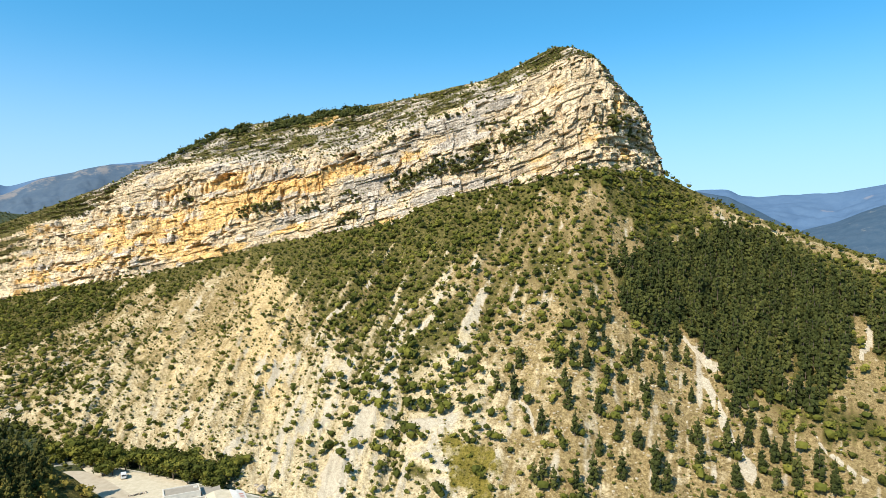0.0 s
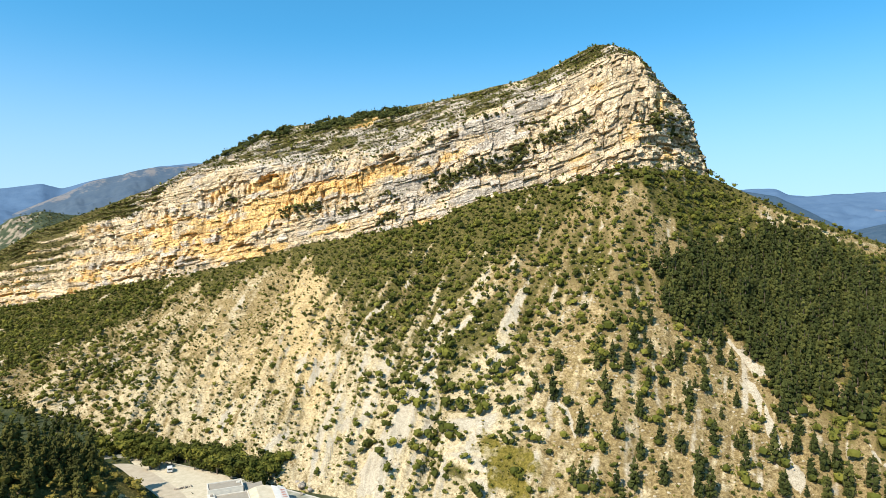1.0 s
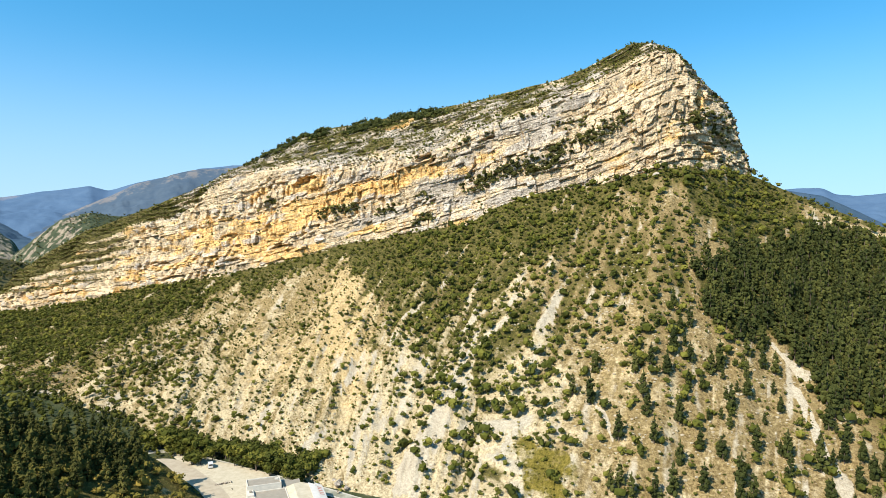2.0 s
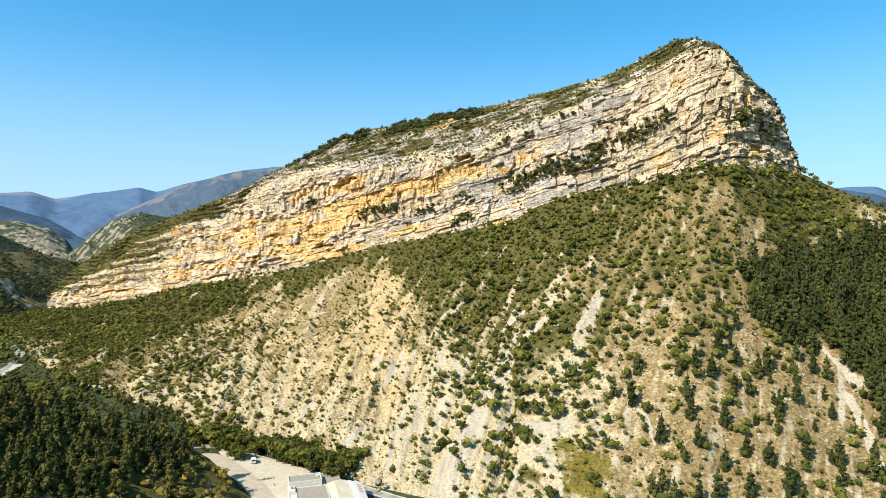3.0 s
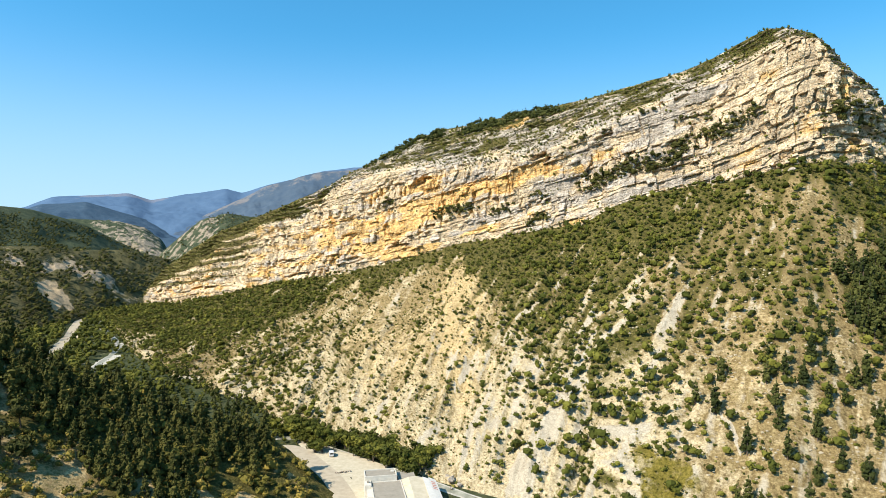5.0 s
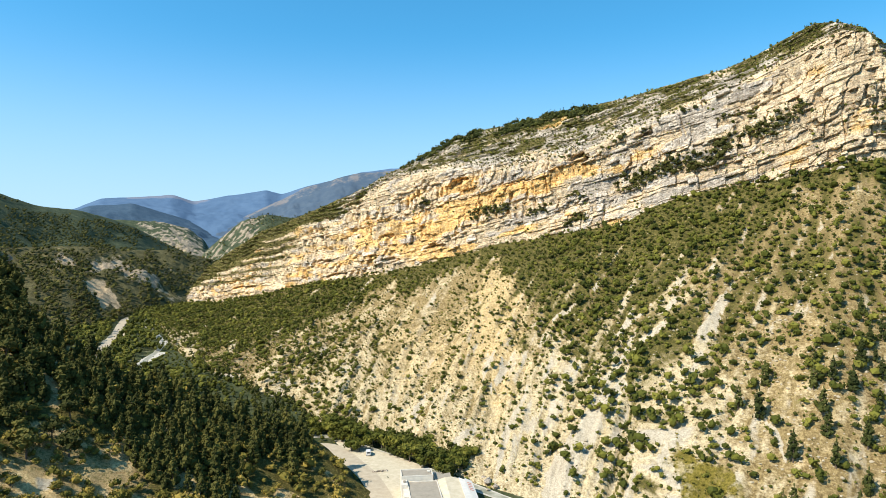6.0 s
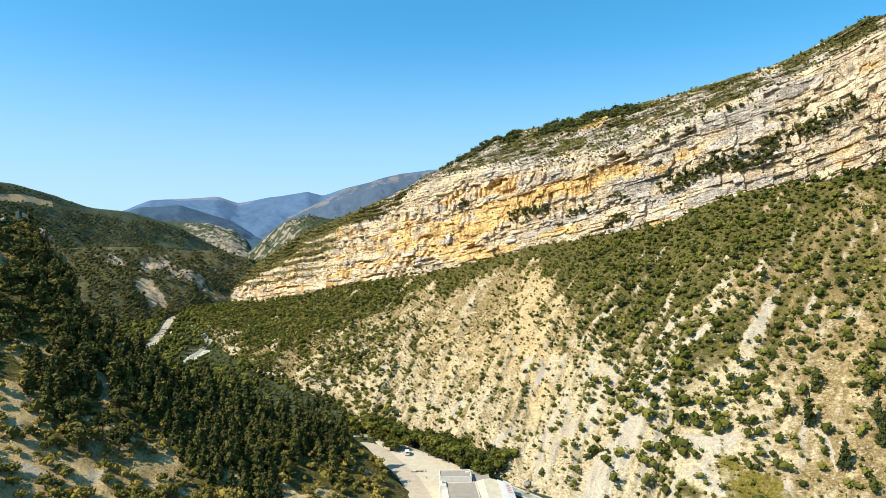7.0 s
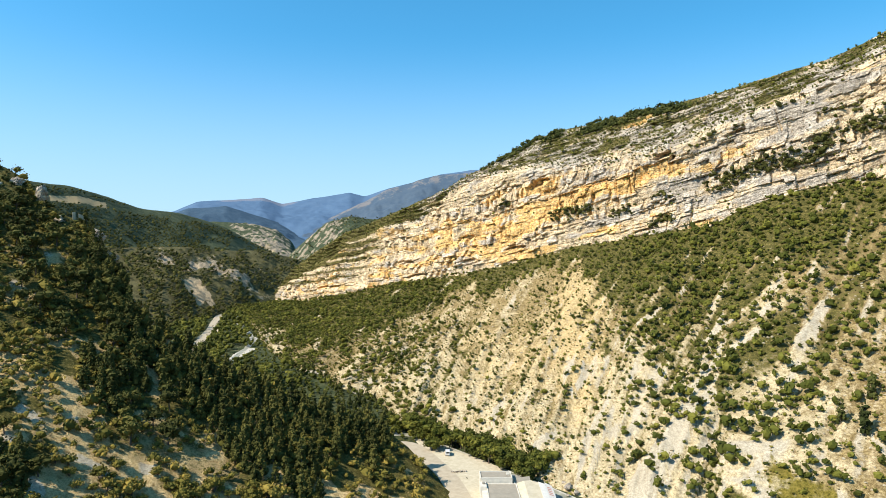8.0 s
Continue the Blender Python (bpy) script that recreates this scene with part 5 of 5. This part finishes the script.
RIVER = [(4, 184), (10, 193), (14, 202), (20, 222), (26, 248), (30, 270), (31.8, 271), (33.5, 268), (36, 280), (40, 312), (43, 340), (46.5, 388), (45.2, 456), (44.1, 493), (43.5, 531), (44.4, 598), (45.1, 659), (45, 703), (46, 760)]
ROAD = [(20, 120), (23.5, 165), (25.4, 203), (26.6, 222), (28, 236), (29.4, 251), (30.6, 259), (32, 254), (34, 255), (36, 263), (40, 290), (45.5, 345), (48.6, 410), (48.6, 500), (47.2, 570), (46.7, 643), (46.2, 708), (45.2, 770)]
ribbon("river_bed", RIVER, 4.5, -0.30, STONES, "pale stony bed of a mountain river", "river bed", 3, 0.5)
river_xy = ribbon("river", RIVER, 2.8, -0.22, WATER, "shallow river with white riffles", "river", 4, 0.5)
ribbon("river_bar", [(45.4, 446), (44.9, 462), (44.3, 478), (43.6, 492)], 9, -0.27, STONES, "white gravel bar in the river", "river bed", 8, 0.6)
road_xy = ribbon("road", ROAD, 7.0, -0.05, ASPHALT, "pale worn valley road", "road", 5, 0.0, 0.06)
ribbon("lay_by", [(47.6, 545), (47.3, 560), (46.8, 590), (46.6, 615)], 11, -0.10, GRAVEL, "pale gravel lay-by beside the road", "yard", 6, 0.4)

# the gravel yard in front of the house
edge_ = curve_points([(29.9, 266), (27.6, 255), (25.0, 245), (22.2, 233), (20.6, 222), (19.6, 200), (22, 172), (25.0, 190), (25.6, 206), (26.9, 228), (28.6, 246), (29.9, 266)], 2.0)
mid_ = edge_.mean(0)
rings = np.linspace(0.02, 1, 9)[:, None, None]
yard = np.concatenate([mid_ + (edge_ - mid_) * rings * (1 + 0.03 * (hash01(np.arange(len(edge_)), 4)[None, :, None] - 0.5) * rings ** 4), np.full((9, len(edge_), 1), -0.12)], -1)
yard = np.concatenate([yard, yard[:, :1]], 1)
yard[..., 2] += 0.06 * (fbm(yard[..., 0] / 9, yard[..., 1] / 9, 7) - 0.5) - 0.1 * rings[..., 0] ** 8
sheet("yard", yard, GRAVEL, True, label="pale gravel yard beside the house", category="yard")


def box_mesh(name, lo, hi, mat, bevel=0.0):
    bm = bmesh.new()
    bmesh.ops.create_cube(bm, size=1.0)
    lo, hi = Vector(lo), Vector(hi)
    for v in bm.verts:
        v.co = Vector([(a + b) / 2 + c * (b - a) for a, b, c in zip(lo, hi, v.co)])
    if bevel:
        bmesh.ops.bevel(bm, geom=list(bm.edges), offset=bevel, segments=2, affect="EDGES")
    me = bpy.data.meshes.new(name)
    bm.to_mesh(me)
    bm.free()
    me.materials.append(mat)
    return me


def prism_mesh(name, outline, z0, z1, mat):
    """Upright walls over a plan outline, closed above and below; z1 may be given corner by corner."""
    bm = bmesh.new()
    tops = z1 if isinstance(z1, (list, tuple)) else [z1] * len(outline)
    lo = [bm.verts.new((x, y, z0)) for x, y in outline]
    hi = [bm.verts.new((x, y, z)) for (x, y), z in zip(outline, tops)]
    bm.faces.new(lo[::-1])
    bm.faces.new(hi)
    for k in range(len(outline)):
        j = (k + 1) % len(outline)
        bm.faces.new((lo[k], lo[j], hi[j], hi[k]))
    me = bpy.data.meshes.new(name)
    bm.to_mesh(me)
    bm.free()
    me.materials.append(mat)
    return me


def parapets(parent, outline, z, high=0.35, thick=0.3):
    for k in range(len(outline)):
        (x0, y0), (x1, y1) = outline[k], outline[(k + 1) % len(outline)]
        run = math.hypot(x1 - x0, y1 - y0)
        ob = part("parapet", box_mesh("parapet", (0.0, 0.0, 0), (run - thick, thick, high), WHITE, 0.02), parent)
        ob.matrix_basis = Matrix.Translation((x0, y0, z)) @ Matrix.Rotation(math.atan2(y1 - y0, x1 - x0), 4, "Z")


def house():
    root = tagged(new("building"), "white flat-roofed building with grey roofs and cream sheeting", "building")
    root.matrix_basis = Matrix.Translation((-85.0, 192.5, -0.15)) @ Matrix.Rotation(math.atan2(0.458, 0.889), 4, "Z")
    high = [(0.0, -5.6), (10.3, -5.6), (10.3, 0.4), (0.0, 0.4)]
    hall = [(1.8, -24.0), (11.6, -24.0), (11.6, -5.62), (1.8, -5.62)]
    wing = [(10.9, -5.6), (16.4, -5.6), (16.6, 0.6), (14.0, -0.4), (11.6, 2.4), (10.9, 1.4)]
    for name, outline, top in (("wall", high, 5.9), ("wall", hall, 4.2), ("wall", wing, 4.4)):
        part(name, prism_mesh(name, outline, 0, top, WHITE), root)
        roof = part("roof", prism_mesh("roof", [(x + (0.32 if x < 8 else -0.32), y + (0.32 if y < -3 else -0.32)) for x, y in outline] if len(outline) == 4 else outline, top, top + 0.05, FELT), root, "flat grey felt roof")
    parapets(root, high, 5.9)
    parapets(root, hall[:1] + hall[1:2] + hall[2:3] + hall[3:], 4.2, 0.25)
    part("roof_edge", box_mesh("roof_edge", (10.9, -5.6, 4.45), (11.05, 1.4, 4.6), WHITE), root)
    part("side_wall", prism_mesh("side_wall", [(-0.2, -9.6), (1.78, -9.6), (1.78, -5.64), (-0.2, -5.64)], 0, 5.0, WHITE), root)
    part("side_wall", prism_mesh("side_wall", [(0.3, -16.0), (1.78, -16.0), (1.78, -9.64), (0.3, -9.64)], 0, 3.8, WHITE), root)
    part("vent", box_mesh("vent", (8.6, -2.6, 5.95), (9.8, -1.6, 6.5), WHITE, 0.08), root, "white roof vent box")
    part("vent", box_mesh("vent", (0.5, -7.8, 5.0), (1.3, -6.9, 5.5), FELT, 0.08), root, "grey roof vent box")
    # plain white panels added to a wall that shows no windows
    for x0, x1 in ((2.6, 4.0), (5.0, 6.4), (7.4, 8.8)):
        part("window", box_mesh("window", (x0, -5.66, 4.75), (x1, -5.58, 5.45), WHITE), root)
    # the cream and white pitched sheets
    creases = ((11.7, -5.65, 4.6), (14.0, -5.65, 5.3), (16.3, -4.4, 5.0), (18.6, -5.4, 4.7))
    for (xa, ya, za), (xb, yb, zb) in zip(creases, creases[1:]):
        part("roof_sheet", prism_mesh("roof_sheet", [(xa, -24), (xb, -24), (xb, yb), (xa, ya)], 3.6, [za - 1.0, zb - 1.0, zb, za], CREAM), root, "creased cream roof sheet")
    for xa, xb, za, zb in ((18.62, 20.6, 4.9, 4.6), (20.62, 22.8, 4.6, 4.0)):
        part("roof_sheet", prism_mesh("roof_sheet", [(xa, -22), (xb, -22), (xb, -6.6), (xa, -5.2)], 3.2, [za - 0.8, zb - 0.8, zb, za], SHEET), root, "white roof sheet")
    for k in range(5):
        ob = part("stripe", box_mesh("stripe", (21.8, -9.0 - 1.25 * k, 0), (23.2, -8.45 - 1.25 * k, 0.03), RED), root, "faded red painted bar")
        ob.matrix_basis = Matrix.Translation((0, 0, 10.73 - 0.062 * k)) @ Matrix.Rotation(radians(16.7), 4, "Y")
    part("wall", prism_mesh("wall", [(11.7, -23.9), (22.6, -23.9), (22.6, -6.8), (11.7, -5.8)], 0, 3.2, WHITE), root)


house()


def van(x, y, turn):
    root = tagged(new("van"), "small silver van parked on pale gravel", "van")
    root.matrix_basis = pose(x, y, -0.12, 0, 0, turn)
    bm = bmesh.new()
    side = [(-2.1, 0.35), (2.1, 0.35), (2.15, 0.95), (1.25, 1.1), (0.55, 1.85), (-1.95, 1.9), (-2.1, 1.0)]
    left, right = [bm.verts.new((px_, -0.86, pz)) for px_, pz in side], [bm.verts.new((px_, 0.86, pz)) for px_, pz in side]
    bm.faces.new(left)
    bm.faces.new(right[::-1])
    for k in range(len(side)):
        j = (k + 1) % len(side)
        bm.faces.new((left[j], left[k], right[k], right[j]))
    bmesh.ops.recalc_face_normals(bm, faces=list(bm.faces))
    bmesh.ops.bevel(bm, geom=list(bm.edges), offset=0.09, segments=2, affect="EDGES")
    me = bpy.data.meshes.new("body")
    bm.to_mesh(me)
    bm.free()
    me.materials.append(VAN_PAINT)
    part("body", me, root)
    ws = part("windscreen", box_mesh("windscreen", (-0.42, -0.72, -0.01), (0.42, 0.72, 0.02), GLASS_DARK), root, "dark glass windscreen")
    ws.matrix_basis = Matrix.Translation((0.92, 0, 1.5)) @ Matrix.Rotation(radians(47), 4, "Y")
    part("window", box_mesh("window", (-2.13, -0.62, 1.15), (-2.05, 0.62, 1.65), GLASS_DARK), root, "dark rear window")
    for s in (-1, 1):
        part("window", box_mesh("window", (-1.6, s * 0.86 - 0.02, 1.15), (0.4, s * 0.86 + 0.02, 1.65), GLASS_DARK), root, "dark side window")
        for wx in (-1.35, 1.35):
            bm = bmesh.new()
            bmesh.ops.create_cone(bm, cap_ends=True, segments=16, radius1=0.33, radius2=0.33, depth=0.2, matrix=pose(wx, s * 0.8, 0.33, 90))
            me = bpy.data.meshes.new("wheel")
            bm.to_mesh(me)
            bm.free()
            me.materials.append(RUBBER)
            wheel = part("wheel", me, root, "black wheel")
            bm = bmesh.new()
            bmesh.ops.create_cone(bm, cap_ends=True, segments=14, radius1=0.20, radius2=0.17, depth=0.03, matrix=pose(wx, s * 0.905, 0.33, 90))
            me = bpy.data.meshes.new("rim")
            bm.to_mesh(me)
            bm.free()
            me.materials.append(VAN_PAINT)
            part("rim", me, wheel, "silver wheel rim")


van(-109.5, 218.0, 118)


def rock_shape(seed, level=3, rough=0.45, tall=1.0):
    """A broken boulder about 1 across."""
    rng = np.random.default_rng(seed)
    v, f = ico(level, rng, 0.05)
    n = v / np.linalg.norm(v, axis=1)[:, None]
    cuts = rng.normal(size=(22, 3))
    cuts /= np.linalg.norm(cuts, axis=1)[:, None]
    reach = np.min(np.where(n @ cuts.T > 0.05, (0.55 + 0.25 * rng.random(22)) / np.maximum(n @ cuts.T, 0.05), 1.05), axis=1)
    bumps_ = fbm(n[:, 0] * 2.2 + n[:, 2] * 1.3 + seed, n[:, 1] * 2.2 - n[:, 2], seed, 4) - 0.5
    v = n * (np.minimum(reach, 1.0) * (1 + rough * bumps_))[:, None] * 0.5
    v[:, 2] *= tall
    return v, f


def rock(name, seed, place, size, tall, label, category, group="", warm=0.4, level=3, rough=0.45, moss_shade=0.1):
    v, f = rock_shape(seed, level, rough, tall)
    n = len(v)
    me = mesh_from(name, v * size, f, ROCK, False, {"warm": np.full(n, warm), "along": v[:, 0] * size + 30 * seed, "bed": v[:, 2] * size + 9 * seed, "ochre": np.full(n, 0.05), "stain": np.full(n, 0.5), "turf": np.full(n, moss_shade), "tone": np.full(n, 0.55)})
    ob = tagged(new(name, me), label, category, group)
    ob.matrix_basis = pose(*place, 0, 0, 57 * seed)
    return ob


def left_at(a, v):
    return bilinear(LEFT, np.array([v]), np.array([(a - LA[0]) / (LA[-1] - LA[0])]))[0]


def talus_at(a, v):
    return bilinear(TALUS, np.array([v]), np.array([(a - TA[0]) / (TA[-1] - TA[0])]))[0]


for k, (x, y, size) in enumerate(((-59.0, 206.0, 4.0), (-55.5, 203.5, 2.6), (-61.5, 209.5, 2.4), (-57.5, 201.0, 1.6), (-53.0, 205.5, 1.8), (-63.5, 212.0, 1.7))):
    rock("boulder", 200 + k, (x, y, 0.2 * size), size, 0.8, "pale grey limestone boulder beside the river", "boulder", "boulders by the river", 0.3)
q = talus_at(-11.7, 0.965)
rock("boulder", 215, (q[0], q[1], q[2] + 0.9), 5.2, 0.6, "white limestone boulder among green scrub", "boulder", warm=0.15)
heap = tagged(new("stone_heap"), "low heap of grey stones on the yard", "stone heap")
heap.matrix_basis = pose(-97.7, 203.4, -0.1, 0, 0, 35)
for k in range(9):
    v, f = rock_shape(230 + k, 2)
    n = len(v)
    ob = part("stone", mesh_from("stone", v * (0.7 + 0.5 * hash01(k, 1)), f, ROCK, False, {"along": v[:, 0] + 7 * k, "bed": v[:, 2] + 5 * k, "warm": np.full(n, 0.3), "tone": np.full(n, 0.5)}), heap)
    ob.matrix_basis = pose(-2.4 + 0.6 * k, 0.5 * float(hash01(k, 2)), 0.2, 0, 0, 40 * k)

# the ruin and the crags on the near ridge
for k, (a, v, size, tall, sink) in enumerate(((59.0, 0.985, 6.5, 1.6, 2.0), (55.3, 0.99, 5.0, 1.6, 1.6), (60.6, 0.95, 6.0, 0.8, 0.6), (57.9, 0.95, 4.6, 0.8, 0.4), (61.7, 0.90, 5.0, 0.6, 0.3), (59.2, 0.90, 4.0, 0.6, 0.2))):
    q = left_at(a, v)
    rock("rock_pinnacle", 250 + k, (q[0], q[1], q[2] + sink), size, tall, "pale limestone pinnacle on the near ridge", "rock", "crags on the ridge", 0.35, 4, 1.5)
# strong moss colour darkens these crags, for their shade as well as growth
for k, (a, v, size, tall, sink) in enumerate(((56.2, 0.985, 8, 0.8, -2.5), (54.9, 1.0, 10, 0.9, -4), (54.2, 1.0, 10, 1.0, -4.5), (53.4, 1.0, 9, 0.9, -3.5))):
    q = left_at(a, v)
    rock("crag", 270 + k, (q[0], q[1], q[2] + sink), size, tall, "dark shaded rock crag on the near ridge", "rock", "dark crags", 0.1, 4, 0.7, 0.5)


def ruin():
    root = tagged(new("ruin"), "broken stone walls of a small ruin on the ridge", "ruin")
    q = left_at(56.9, 1.0)
    root.matrix_basis = pose(q[0], q[1], q[2] - 0.6, 0, 0, 60)
    for (x0, y0, x1, y1, tops) in ((-0.6, -0.5, 0.5, 0.5, [3.3, 3.5, 3.2, 3.0]), (1.6, -0.3, 3.8, 0.4, [2.6, 2.0, 1.9, 2.7]), (3.8, -0.3, 4.4, 0.4, [1.2, 1.0, 1.1, 1.2])):
        part("wall", prism_mesh("wall", [(x0, y0), (x1, y0), (x1, y1), (x0, y1)], 0, tops, GRAVEL), root)


ruin()

# riverside trees
line = curve_points([(30.2, 278), (28.5, 266), (26, 255), (24, 247), (22, 240), (20, 231), (18.6, 225)], 1.0)
rng = np.random.default_rng(77)
spots, sizes = [], []
for k in range(420):
    i = int(rng.integers(0, len(line)))
    x, y = line[i] + rng.normal(size=2) * (3.2, 3.2)
    if all((x - a) ** 2 + (y - b) ** 2 > 6.5 for a, b, _ in spots) and min(np.hypot(road_xy[:, 0] - x, road_xy[:, 1] - y)) > 6:
        spots.append((x, y, -0.4))
        sizes.append(3.6 + 5.4 * rng.random() ** 1.3)
set_out("broadleaf_tree", TREES, spots, sizes, BUSH_LEAF, "leafy green broadleaf tree beside the river", "tree", "trees along the river", 14)
set_out("shrub", FINE_SHRUBS, [(-117.1, 219.6, -0.2), (-120.5, 224.0, -0.3)], [6.5, 4.5], BUSH_LEAF, "brownish green shrub at the edge of the yard", "shrub", "", 15)

# bushes and trees along the valley floor
FLAT = polar(*np.broadcast_arrays(np.linspace(27, 52, 120)[None], np.linspace(215, 850, 200)[:, None], -0.45))


def floor_green(r, c):
    q = bilinear(FLAT, r, c)
    off = np.full(len(q), 1e9)
    for path, clear in ((road_xy, 5.5), (river_xy, 1.0), (river_xy[(river_xy[:, 1] > 314) & (river_xy[:, 1] < 352)], 8.0)):
        for k in range(0, len(path), 1):
            off = np.minimum(off, np.hypot(q[:, 0] - path[k, 0], q[:, 1] - path[k, 1]) - clear)
    a, d = 27 + 25 * c, 215 + 635 * r
    return (off > 0) * 0.85 * (d < np.interp(a, [27, 31.6, 38.6, 43, 46, 52], [240, 300, 400, 560, 790, 700])) * (d > np.interp(a, [27, 31, 36, 40, 44, 52], [250, 258, 268, 295, 340, 400])) * (off > 0)


p, s, r, c = scatter(FLAT, 16000, floor_green, 2.8, 115)
many("valley_trees", CLUMP, p, (4.5 + 4.5 * s) * (0.50 + 0.50 * step(36, 43, 27 + 25 * c) + 0.45 * step(46.5, 47.8, 27 + 25 * c) * step(520, 480, 215 + 635 * r) - 0.45 * step(40.8, 41.6, 27 + 25 * c) * step(44.2, 43.6, 27 + 25 * c) * step(400, 430, 215 + 635 * r)), BUSH_LEAF, "green trees and bushes along the valley floor", "trees", 16, wood=False)
many("valley_pines", PINES, p[(c < 0.6) & (c > 0.2) & (s > 0.5)], 2.0 + 5.5 * s[(c < 0.6) & (c > 0.2) & (s > 0.5)], PINE_LEAF, "dark pines among the bushes beside the river", "trees", 18)

# rough grass on the bank below the road
VERGE = polar(*np.broadcast_arrays(np.linspace(23, 31.5, 60)[None], np.linspace(160, 262, 60)[:, None], -0.35))


def verge_green(r, c):
    q = bilinear(VERGE, r, c)
    x, y = q[:, 0], q[:, 1]
    gap = np.min(np.hypot(x[:, None] - road_xy[None, :90, 0], y[:, None] - road_xy[None, :90, 1]), axis=1)
    i = np.argmin(np.hypot(x[:, None] - road_xy[None, :90, 0], y[:, None] - road_xy[None, :90, 1]), axis=1)
    west = x < road_xy[i, 0]
    return west * (gap > 4.2) * (gap < 10.5) * 0.95


p, s, r, c = scatter(VERGE, 9000, verge_green, 0.8, 131)
many("verge_grass", SMALL, p, 0.7 + 1.3 * s ** 2, MEADOW_LEAF, "yellow-green rough grass on the road bank", "grass", 31, up=0.6, wood=False)
